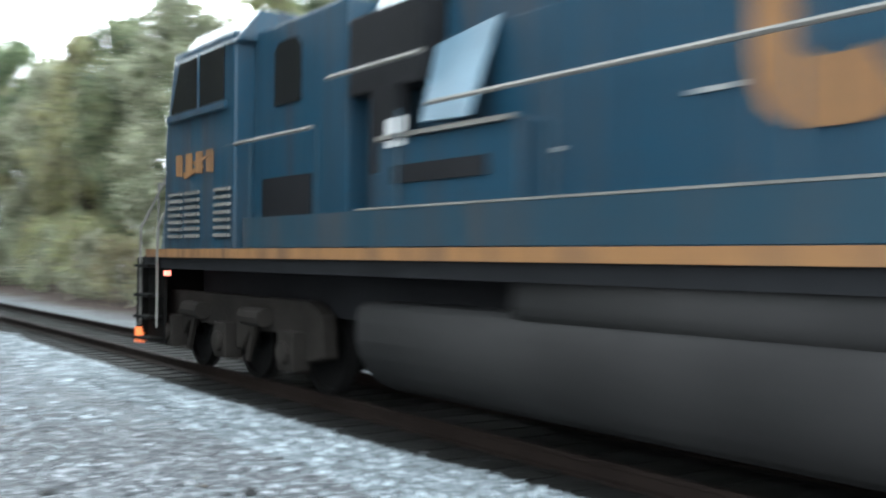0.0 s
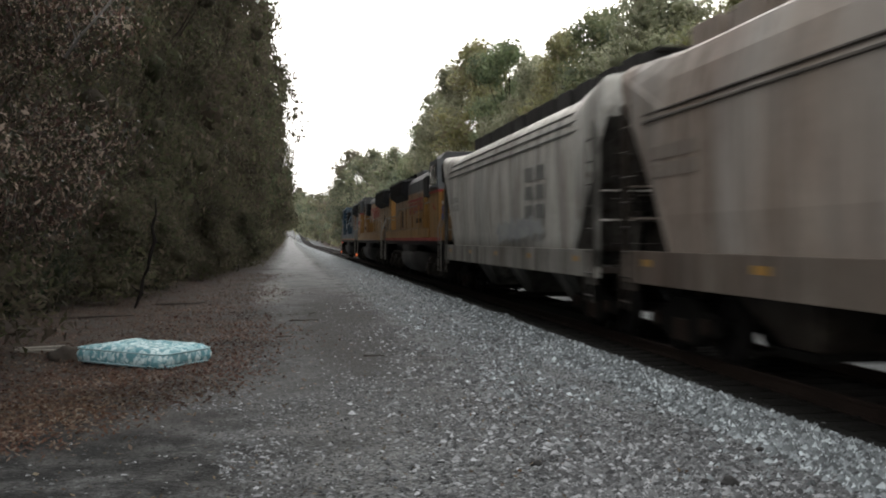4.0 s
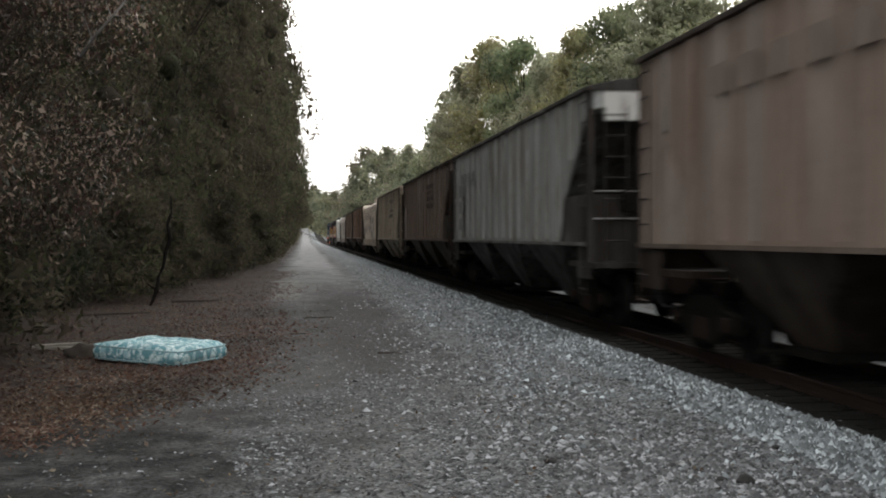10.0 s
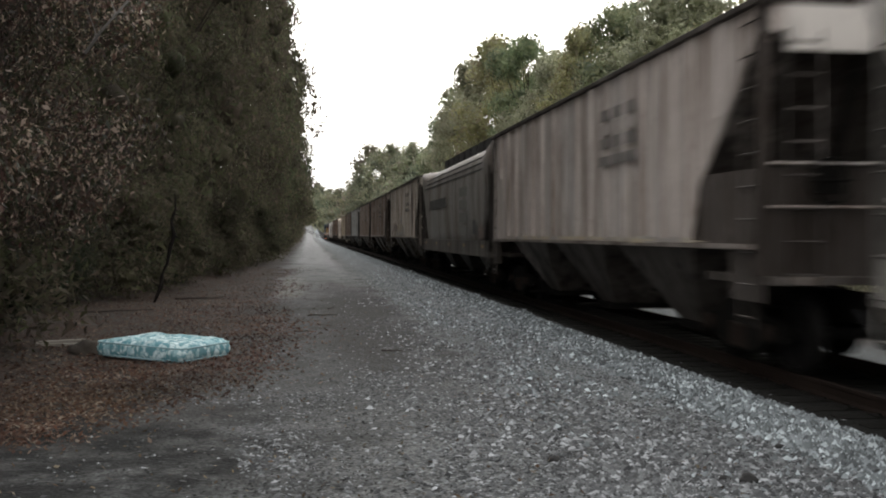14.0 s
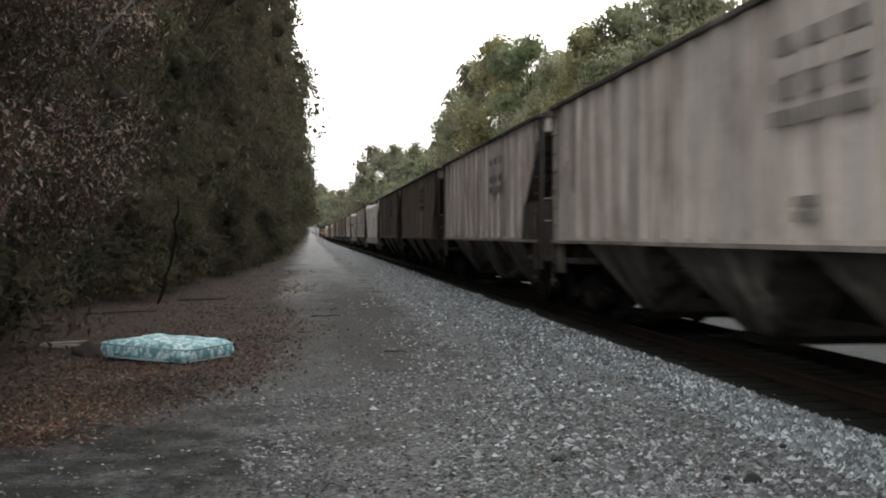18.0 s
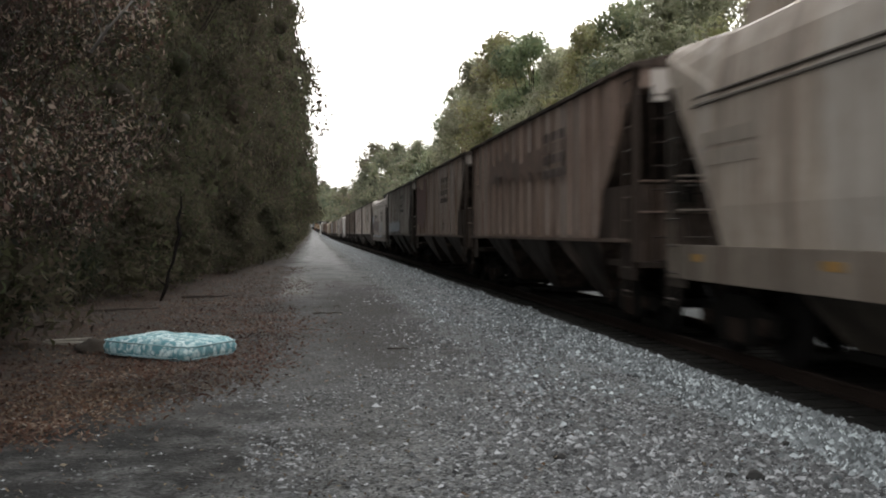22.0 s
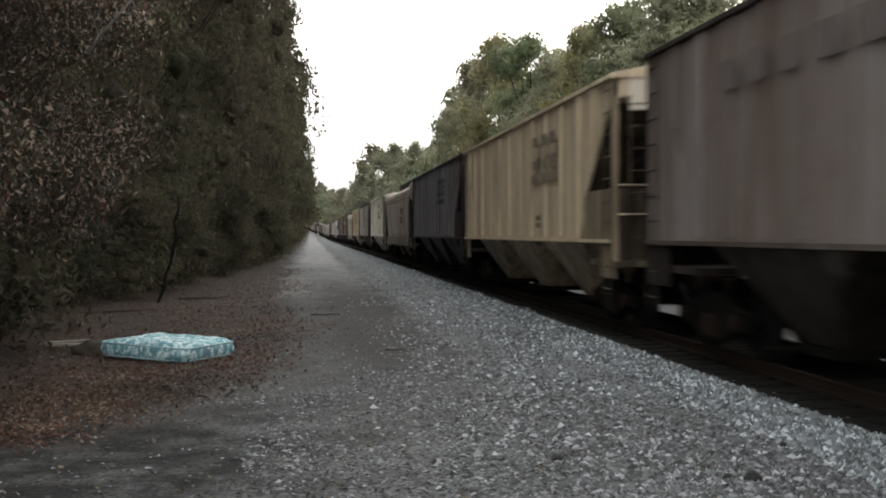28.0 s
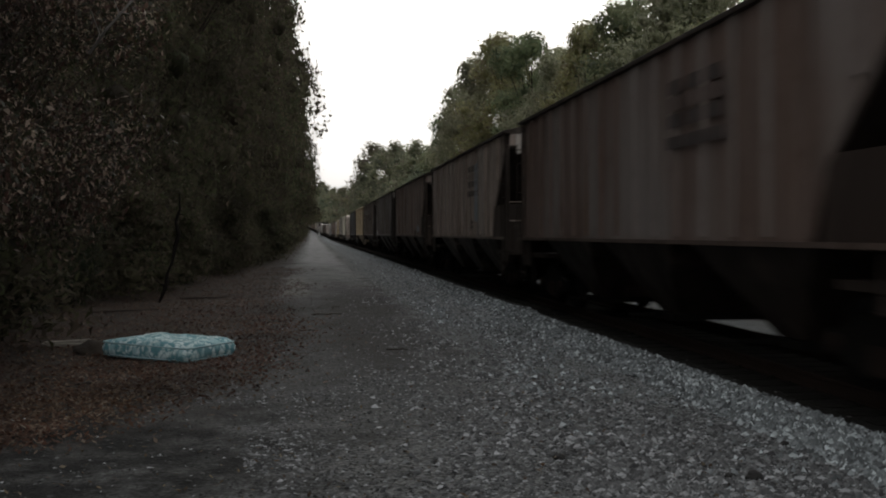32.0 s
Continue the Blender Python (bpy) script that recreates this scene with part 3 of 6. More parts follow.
def puffs_of(rng, n, height, low, radius, puff, foot):
    """Clumps that fill a crown: narrower to the top and the foot, with boughs that stand out and bays between them."""
    out = []
    reach = [[rng.uniform(0.6, 1.14) for _ in range(8)] for _ in range(6)]
    for i in range(n):
        u = (i + rng.uniform(0, 1)) / n
        h = low + puff * 0.6 + (height - low - puff) * u
        a = rng.uniform(0, 6.2832)
        f = (math.sin(math.pi * min(1.0, foot + (1 - foot) * u)) ** 0.6 * 0.9 + 0.1) * reach[int(u * 5.99)][int(a / 6.2832 * 8) % 8]
        d = max(0.0, radius - puff * 0.7) * f * rng.uniform(0.1, 1.0) ** 0.45
        d = min(d, (radius - puff * 0.7) * 1.04)
        out.append((np.array((d * math.cos(a), d * math.sin(a), h)), puff * rng.uniform(0.6, 1.35)))
    return out


def ball_of(corners):
    """A small closed form of triangles or of squares, one unit in radius."""
    bm = bmesh.new()
    if corners == 3:
        bmesh.ops.create_icosphere(bm, subdivisions=1, radius=1.0)
    else:
        bmesh.ops.create_cube(bm, size=1.2)
        bmesh.ops.subdivide_edges(bm, edges=bm.edges[:], cuts=1, use_grid_fill=True)
        for v in bm.verts:
            v.co.normalize()
    bm.verts.index_update()
    co = np.array([v.co for v in bm.verts])
    f = np.array([[v.index for v in g.verts] for g in bm.faces])
    bm.free()
    return co, f


def make_tree(name, seed, height, low, radius, puffs, per, puff, size, leaf, trunk_r, label, wide=0.5, droop=0.0, loose=0.6, core=40, inner=0.22, fuzz=0.05, foot=0.22, corners=3, heart=True):
    """A tapered trunk, limbs and a crown of leafy clumps."""
    rng = np.random.default_rng(seed)
    root = tagged(new(name), label, "tree")
    lobes = puffs_of(rng, puffs, height, low, radius, puff, foot)
    bm = bmesh.new()
    p, r = Vector((0, 0, -0.3)), trunk_r
    steps = 6
    spine = [p]
    for i in range(steps):
        q = Vector((rng.normal(0, 0.12) * height / 12, rng.normal(0, 0.12) * height / 12, 0)) + Vector((p.x, p.y, height * 0.85 * (i + 1) / steps))
        rod(bm, p, q, r, 8, r * 0.8)
        p, r = q, r * 0.8
        spine.append(p)
    part("trunk", bm, BARK, root, smooth=True)
    bm = bmesh.new()
    for c, rad in lobes[::2]:
        k = max(1, min(steps - 1, int(c[2] / height * steps * 0.8)))
        a, b = spine[k], Vector(c)
        mid = a.lerp(b, 0.5) + Vector((0, 0, -0.05 * (b - a).length))
        rod(bm, a, mid, trunk_r * 0.3, 4, trunk_r * 0.18)
        rod(bm, mid, b, trunk_r * 0.18, 3, trunk_r * 0.05)
    part("branching", bm, BARK, root)
    vs, fs, at = [], [], 0
    ball, ballf = ball_of(corners)
    for c, rad in lobes:
        n = max(20, int(per * (rad / puff) ** 2))
        d = rng.normal(0, 1, (n, 3))
        d /= np.linalg.norm(d, axis=1, keepdims=True)
        q = 1 + 0.22 * np.sin(d[:, 0] * 5 + rad * 9) * np.cos(d[:, 2] * 4 + rad * 5)
        k = rad * q * rng.uniform(0.3, 1.0, n) ** 0.45 + rng.normal(0, fuzz * rad, n).clip(-0.4 * rad, 0.4 * rad)
        vs.append(blades(rng, c + d * k[:, None] * np.array((1, 1, 0.85)), d, size, wide, droop, loose, corners))
        # larger inner leaves close the clump round its matted heart
        m = max(8, int(core * (rad / puff) ** 2))
        e = rng.normal(0, 1, (m, 3))
        e /= np.linalg.norm(e, axis=1, keepdims=True)
        e *= (rad * rng.uniform(0.45, 0.86, m))[:, None] * np.array((1, 1, 0.85))
        vs.append(blades(rng, c + e, e / rad, rad * inner, 0.55, droop, 0.5, corners))
        fs.append(at + np.arange((n + m) * corners).reshape(-1, corners))
        at += (n + m) * corners
        if heart and math.hypot(c[0], c[1]) < 0.62 * radius:
            vs.append(c + ball * (rad * 0.40 * rng.uniform(0.6, 1.1, len(ball)))[:, None] * np.array((1, 1, 0.85)))
            fs.append(at + ballf)
            at += len(ball)
    crown = new("crown", raw("crown", np.concatenate(vs), np.concatenate(fs), leaf))
    crown.parent = root
    return root


GREEN = leaf_mat("green_leaves", ((0.281, 0.338, 0.184), (0.356, 0.411, 0.231), (0.315, 0.357, 0.208), (0.424, 0.435, 0.258), (0.246, 0.296, 0.184)))
OLIVE = leaf_mat("yellowing_leaves", ((0.492, 0.475, 0.232), (0.398, 0.413, 0.212), (0.531, 0.527, 0.275), (0.453, 0.405, 0.265)))
DARK = leaf_mat("dark_leaves", ((0.127, 0.125, 0.074), (0.151, 0.140, 0.094), (0.183, 0.154, 0.114), (0.117, 0.105, 0.076), (0.129, 0.141, 0.077)), 0.8, 0.2)
DUSKGREEN = leaf_mat("dull_green_leaves", ((0.125, 0.145, 0.082), (0.155, 0.170, 0.098), (0.105, 0.115, 0.066), (0.190, 0.172, 0.115), (0.135, 0.125, 0.090)), 0.8, 0.2)
MOSS = leaf_mat("dark_green_leaves", ((0.048, 0.068, 0.036), (0.06, 0.078, 0.043), (0.044, 0.056, 0.034), (0.074, 0.086, 0.053)), 0.7)
RUSSET = leaf_mat("brown_and_olive_leaves", ((0.145, 0.097, 0.068), (0.051, 0.035, 0.026), (0.428, 0.344, 0.270), (0.041, 0.047, 0.022), (0.088, 0.049, 0.036), (0.037, 0.042, 0.023)), 0.5, 0.4)
GREYLEAF = leaf_mat("grey_green_leaves", ((0.491, 0.489, 0.342), (0.420, 0.427, 0.274), (0.587, 0.567, 0.419), (0.377, 0.382, 0.244)))


# leaves of the far trees: distance haze is mixed into these greyer colours
HAZYGREEN = leaf_mat("hazed_green_leaves", ((0.272, 0.307, 0.204), (0.318, 0.340, 0.230), (0.295, 0.317, 0.238), (0.238, 0.266, 0.186)), 0.8)
HAZYOLIVE = leaf_mat("hazed_yellowing_leaves", ((0.366, 0.376, 0.235), (0.319, 0.340, 0.220), (0.401, 0.394, 0.271), (0.341, 0.298, 0.243)), 0.8)


def forest():
    rng = random.Random(11)
    # kinds, built once and repeated
    names = {"green": "green broadleaf tree beyond the track", "olive": "yellowing broadleaf tree beyond the track", "grey": "grey-green broadleaf tree beyond the track"}
    kinds = {
        "dark": [make_tree("dense_tree", 21 + i, 15.0 + i, 0.3, 4.4, 84, 330, 1.05, 0.075, DARK, 0.2, "tall dark tree with dense small leaves and low twigs", 0.42, 0.9, 0.8, 130, 0.115, 0.05, 0.2) for i in range(3)],
        "fardark": [make_tree("dense_tree", 26 + i, 15.5, 0.6, 4.6, 62, 98, 1.38, 0.19, (DARK, DUSKGREEN)[i], 0.2, "tall dark tree with dense small leaves", 0.5, 0.3, 0.7, 60, 0.13, 0.03, 0.1) for i in range(2)],
        "russet": [make_tree("russet_tree", 31 + i, 8.5, 1.5, 3.0, 60, 370, 0.66, 0.047, RUSSET, 0.09, "small tree with dry brown and olive leaves", 0.32, 1.2, 0.9, 60, 0.08, 0.25, 0.22, 4, False) for i in range(2)],
        "shrub": [make_tree("shrub", 41 + i, 3.6, 0.0, 2.1, 22, 190, 0.75, 0.085, DARK, 0.05, "dark leafy shrub at the wood's edge", 0.42, 0.6, 0.8, 60, 0.14, 0.15) for i in range(2)],
        "green": [make_tree("broadleaf_tree", 51 + i, 16.0, 1.5, 5.2, 84, 225, 1.25, 0.13, (GREEN, OLIVE, GREYLEAF)[i], 0.24, names[("green", "olive", "grey")[i]], 0.6, 0.0, 0.4, 60, 0.19, 0.07) for i in range(3)],
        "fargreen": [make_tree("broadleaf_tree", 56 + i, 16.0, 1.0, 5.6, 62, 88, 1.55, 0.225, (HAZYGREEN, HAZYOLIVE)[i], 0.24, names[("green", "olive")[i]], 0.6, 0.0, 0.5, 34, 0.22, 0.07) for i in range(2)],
        "low": [make_tree("low_tree", 61 + i, 6.0, 0.0, 3.2, 26, 48, 1.1, 0.19, (GREYLEAF, OLIVE)[i], 0.09, "low leafy tree along the track's far side", 0.6, 0.0, 0.6, 24, 0.24, 0.12, 0.22, 3, False) for i in range(2)],
    }
    kinds["overhang"] = [make_tree("leaning_tree", 75, 12.0, 3.7, 5.0, 64, 110, 1.3, 0.17, DARK, 0.15, "dark tree with branches that hang over the road", 0.5, 0.3, 0.7, 60, 0.15, 0.03, 0.3, 3, False)]
    kinds["ivy"] = [make_tree("green_shrub", 71, 3.0, 0.0, 1.7, 18, 240, 0.7, 0.07, MOSS, 0.05, "dark green leafy shrub in the wood's edge", 0.42, 0.4, 0.8, 60, 0.14, 0.15)]
    fresh = {id(t) for ts in kinds.values() for t in ts}

    turn = {k: 0 for k in kinds}

    def plant(kind, x, y, s, tall=1.0):
        dx, _ = bend(y)
        ts = kinds[kind]
        t = ts[turn[kind] % len(ts)]
        turn[kind] += 1
        m = pose(x + dx, y, lie(x + dx, y), 0, 0, rng.uniform(0, 360)) @ Matrix.Diagonal((s * rng.uniform(0.9, 1.1), s * rng.uniform(0.9, 1.1), s * tall, 1))
        if id(t) in fresh:
            fresh.discard(id(t))
            t.matrix_basis = m
        else:
            copy_thing(t, m)

    # the dark wood along the road
    for x, y, s in ((-8.6, 12, 1.0), (-9.5, 19, 1.0), (-7.6, 24, 1.0), (-8.2, 30, 1.1), (-6.7, 36, 1.05), (-6.3, 43, 1.1), (-8.6, 48, 1.2), (-5.7, 53, 1.12),
                    (-5.7, 62, 1.12), (-5.2, 72, 1.1)):
        plant("dark", x, y, s, 1.0 if y < 34 else 1.4)
    for x, y, s in ((-5.3, 83, 1.1), (-4.4, 96, 1.05), (-4.4, 110, 1.1), (-3.5, 126, 1.05), (-4.2, 145, 1.05), (-3.4, 167, 1.0), (-4.6, 192, 1.05),
                    (-4.4, 222, 1.0), (-4.6, 257, 1.0), (-6.8, 295, 1.1), (-8, 340, 1.2), (-9, 390, 1.2), (-11, 440, 1.2), (-12, 500, 1.2), (-4.4, 305, 0.9), (-3.6, 350, 0.95), (-3.4, 400, 1.0), (-3.0, 450, 1.05), (-3.0, 505, 1.05), (-3.0, 560, 1.05)):
        plant("fardark", x, y, s, 1.35 if y < 130 else 1.05)
    for x, y, s in ((-3.0, 118, 0.9), (-3.1, 148, 1.0), (-3.0, 184, 1.1), (-3.2, 232, 1.2)):
        plant("overhang", x, y, s)
    for x, y, s in ((-13.5, 14, 1.0), (-11.5, 25, 1.0), (-10.5, 34, 1.1), (-12.5, 19, 1.0), (-14, 22, 1.1), (-12.5, 30, 1.1), (-12, 38, 1.15), (-11.5, 48, 1.2), (-11, 58, 1.2), (-10.5, 70, 1.2), (-10, 84, 1.2), (-9.6, 41, 1.2), (-9.4, 55, 1.25), (-9, 66, 1.3)):
        plant("fardark", x, y, s, 1.1)
    for x, y, s in ((-5.2, 16.0, 1.12), (-5.9, 19.5, 1.15), (-5.2, 12.2, 1.0), (-7.4, 15.2, 1.15), (-5.6, 18.6, 1.12)):
        plant("russet", x, y, s)
    y = 13.0
    while y < 150:
        plant("shrub", rng.uniform(-6.9, -5.7) + (0.0 if y < 28 else 0.9 if y < 46 else 1.9), y, rng.uniform(0.75, 1.15))
        y *= 1.085
    for x, y, s in ((-5.5, 15.0, 0.75), (-6.3, 17.2, 0.9), (-5.4, 13.0, 0.6), (-5.3, 18.3, 0.75), (-5.6, 20.5, 0.9), (-5.7, 25.5, 1.0), (-6.1, 32, 1.1), (-4.9, 39, 1.2)):
        plant("ivy", x, y, s)
    for x, y, s in ((-5.6, 13.6, 0.75), (-6.2, 15.0, 0.9), (-6.0, 47.0, 1.0), (-5.2, 53.0, 1.05), (-4.3, 59.0, 1.1), (-3.2, 65.5, 1.15), (-3.1, 73.0, 1.2), (-3.2, 84.0, 1.2), (-3.3, 98.0, 1.25), (-3.4, 117.0, 1.3), (-3.6, 138.0, 1.35), (-4.0, 158, 1.3), (-4.0, 183, 1.4), (-4.2, 214, 1.5), (-4.0, 250, 1.5), (-3.9, 292, 1.6), (-3.6, 338, 1.6), (-3.4, 388, 1.7), (-3.2, 440, 1.8)):
        plant("shrub", x, y, s)
    # the trees beyond the track: a tall group stands out, the row behind it is lower and the next group tall again
    for x, y, s in ((20, 4, 0.96), (20, 13, 0.96), (19.5, 22, 0.94), (19, 31, 0.97), (19.5, 40, 0.98), (18.5, 49, 0.98), (18.5, 58, 1.0), (18.5, 67, 1.02), (18.5, 75, 1.05), (18.5, 84, 1.2), (17.8, 93, 1.3), (17.3, 104, 1.33),
                    (16.6, 113, 1.2), (25, 40, 1.0), (25, 52, 1.05), (25, 64, 1.08), (25, 78, 1.12), (26, 94, 1.2), (27, 108, 1.2)):
        plant("green", x, y, s)
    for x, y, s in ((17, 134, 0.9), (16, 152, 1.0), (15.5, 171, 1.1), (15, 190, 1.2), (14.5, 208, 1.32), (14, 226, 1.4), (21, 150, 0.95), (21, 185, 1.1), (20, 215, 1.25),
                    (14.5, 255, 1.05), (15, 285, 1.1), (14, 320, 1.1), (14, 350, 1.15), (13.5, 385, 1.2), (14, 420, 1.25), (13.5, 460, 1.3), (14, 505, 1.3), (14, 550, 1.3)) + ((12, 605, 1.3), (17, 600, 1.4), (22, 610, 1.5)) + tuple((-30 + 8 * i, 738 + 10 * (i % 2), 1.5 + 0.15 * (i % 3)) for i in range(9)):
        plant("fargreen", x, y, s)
    y = 3.0
    while y < 260:
        plant("low", rng.uniform(13.5, 15.5), y, rng.uniform(0.6, 1.0))
        y = y * 1.07 + 1.4
    for i in range(16):
        plant("low", rng.uniform(13, 16), 280 + 24 * i, rng.uniform(1.5, 2.2))
    for i in range(12):
        plant("low", -36 + 6.5 * i, 728 + 6 * (i % 2), rng.uniform(2.0, 2.6))
    for x, y in ((-9, 300), (-9, 350), (-10, 400), (-10, 450), (-11, 500), (-11, 550), (-11, 600)):
        plant("low", x + 3.5, y, rng.uniform(1.0, 1.4))

    return kinds


def bare_branch(tree):
    """A pale leafless branch that reaches out of the crown over the yard."""
    inv = tree.matrix_basis.inverted()
    rng = random.Random(3)
    bm = bmesh.new()
    way = [Vector(p) for p in ((-3.1, 14.9, 4.5), (-2.75, 14.3, 4.72), (-2.45, 14.0, 4.95), (-1.9, 13.7, 5.55))]
    for i, (a, b) in enumerate(zip(way, way[1:])):
        rod(bm, inv @ a, inv @ b, 0.022 - 0.005 * i, 6, 0.017 - 0.005 * i)
        for k in range(3):
            c = a.lerp(b, rng.uniform(0.3, 0.9))
            rod(bm, inv @ c, inv @ (c + Vector((rng.uniform(-0.1, 0.35), rng.uniform(-0.3, 0.1), rng.uniform(-0.1, 0.4)))), 0.009, 4, 0.003)
    part("bare_branch", bm, plain("pale_twig_bark", (0.22, 0.21, 0.20), 0.9), tree, "pale leafless branch")


bare_branch(forest()["russet"][0])

# ---------- running gear ----------
WHEEL_R = 0.483


def make_wheelset(parent, y, z, r=WHEEL_R):
    bm = bmesh.new()
    rod(bm, (-0.95, 0, 0), (0.95, 0, 0), 0.08, 8)
    ob = part("wheelset", bm, STEEL, parent)
    ob.matrix_basis = pose(0, y, z)
    for s in (-1, 1):
        bm = bmesh.new()
        ring = [(s * (0.755 + a), b) for a, b in ((-0.07, r + 0.025), (-0.04, r + 0.025), (-0.03, r), (0.07, r - 0.005), (0.07, r - 0.07), (0.02, r - 0.09), (0.02, 0.15), (0.07, 0.13), (0.07, 0.02), (-0.05, 0.02), (-0.05, 0.13), (-0.02, 0.16), (-0.02, r - 0.09), (-0.07, r - 0.07))]
        loft(bm, [[(x, q * math.cos(6.2832 * i / 14), q * math.sin(6.2832 * i / 14)) for x, q in ring] for i in range(15)], caps=False)
        bmesh.ops.remove_doubles(bm, verts=bm.verts, dist=0.001)
        part("wheel", bm, STEEL, ob)
    return ob


def make_truck(parent, y):
    """A three-piece freight truck: two side frames, a bolster and two wheelsets."""
    bm = bmesh.new()
    box(bm, -1.05, 1.05, -0.2, 0.2, 0.5, 0.75)
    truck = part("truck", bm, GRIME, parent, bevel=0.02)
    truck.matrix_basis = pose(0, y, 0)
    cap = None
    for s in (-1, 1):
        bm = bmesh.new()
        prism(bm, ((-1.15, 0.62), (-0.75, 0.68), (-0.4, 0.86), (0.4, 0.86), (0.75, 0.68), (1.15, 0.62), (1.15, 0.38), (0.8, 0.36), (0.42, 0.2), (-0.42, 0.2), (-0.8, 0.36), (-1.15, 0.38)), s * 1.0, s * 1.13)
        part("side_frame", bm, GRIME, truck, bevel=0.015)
        bm = bmesh.new()
        box(bm, s * 1.14 - 0.04, s * 1.14 + 0.04, -0.24, 0.24, 0.25, 0.29)
        for k in (-0.16, 0, 0.16):
            rod(bm, (s * 1.14, k, 0.28), (s * 1.14, k, 0.55), 0.06, 8)
        part("spring_nest", bm, RUSTY, truck)
        for k in (-0.9, 0.9):
            if cap is None:
                bm = bmesh.new()
                rod(bm, (-0.07, 0, 0), (0.07, 0, 0), 0.11, 10)
                cap = part("axle_cap", bm, RUSTY, truck)
                cap.matrix_basis = pose(s * 1.15, k, 0.5)
            else:
                shared("axle_cap", cap, pose(s * 1.15, k, 0.5), truck)
    for k in (-0.9, 0.9):
        make_wheelset(truck, k, WHEEL_R)
    return truck


def make_coupler(parent, y, d):
    bm = bmesh.new()
    box(bm, -0.11, 0.11, min(y, y + d * 0.6), max(y, y + d * 0.6), 0.72, 0.95)
    box(bm, -0.19, 0.19, min(y + d * 0.5, y + d * 0.82), max(y + d * 0.5, y + d * 0.82), 0.66, 1.0)
    part("coupler", bm, RUSTY, parent, bevel=0.03)
    bm = bmesh.new()
    rod(bm, (-0.35, y, 0.8), (-0.3, y + d * 0.45, 0.42), 0.03)
    rod(bm, (-0.3, y + d * 0.45, 0.42), (-0.1, y + d * 0.85, 0.45), 0.03)
    part("air_hose", bm, BLACK, parent)


def make_ladder(parent, x, y, z0, z1, along, width=0.42):
    """Two stiles and rungs; it lies in the side (along y) or in the end (along x)."""
    bm = bmesh.new()
    ux, uy = (0, 1) if along == "y" else (1, 0)
    for k in (-0.5, 0.5):
        rod(bm, (x + ux * k * width, y + uy * k * width, z0), (x + ux * k * width, y + uy * k * width, z1), 0.013, 4)
    z = z0 + 0.12
    while z < z1 - 0.05:
        rod(bm, (x - ux * width / 2, y - uy * width / 2, z), (x + ux * width / 2, y + uy * width / 2, z), 0.014, 4)
        z += 0.38
    return part("ladder", bm, BAYPAINT, parent)


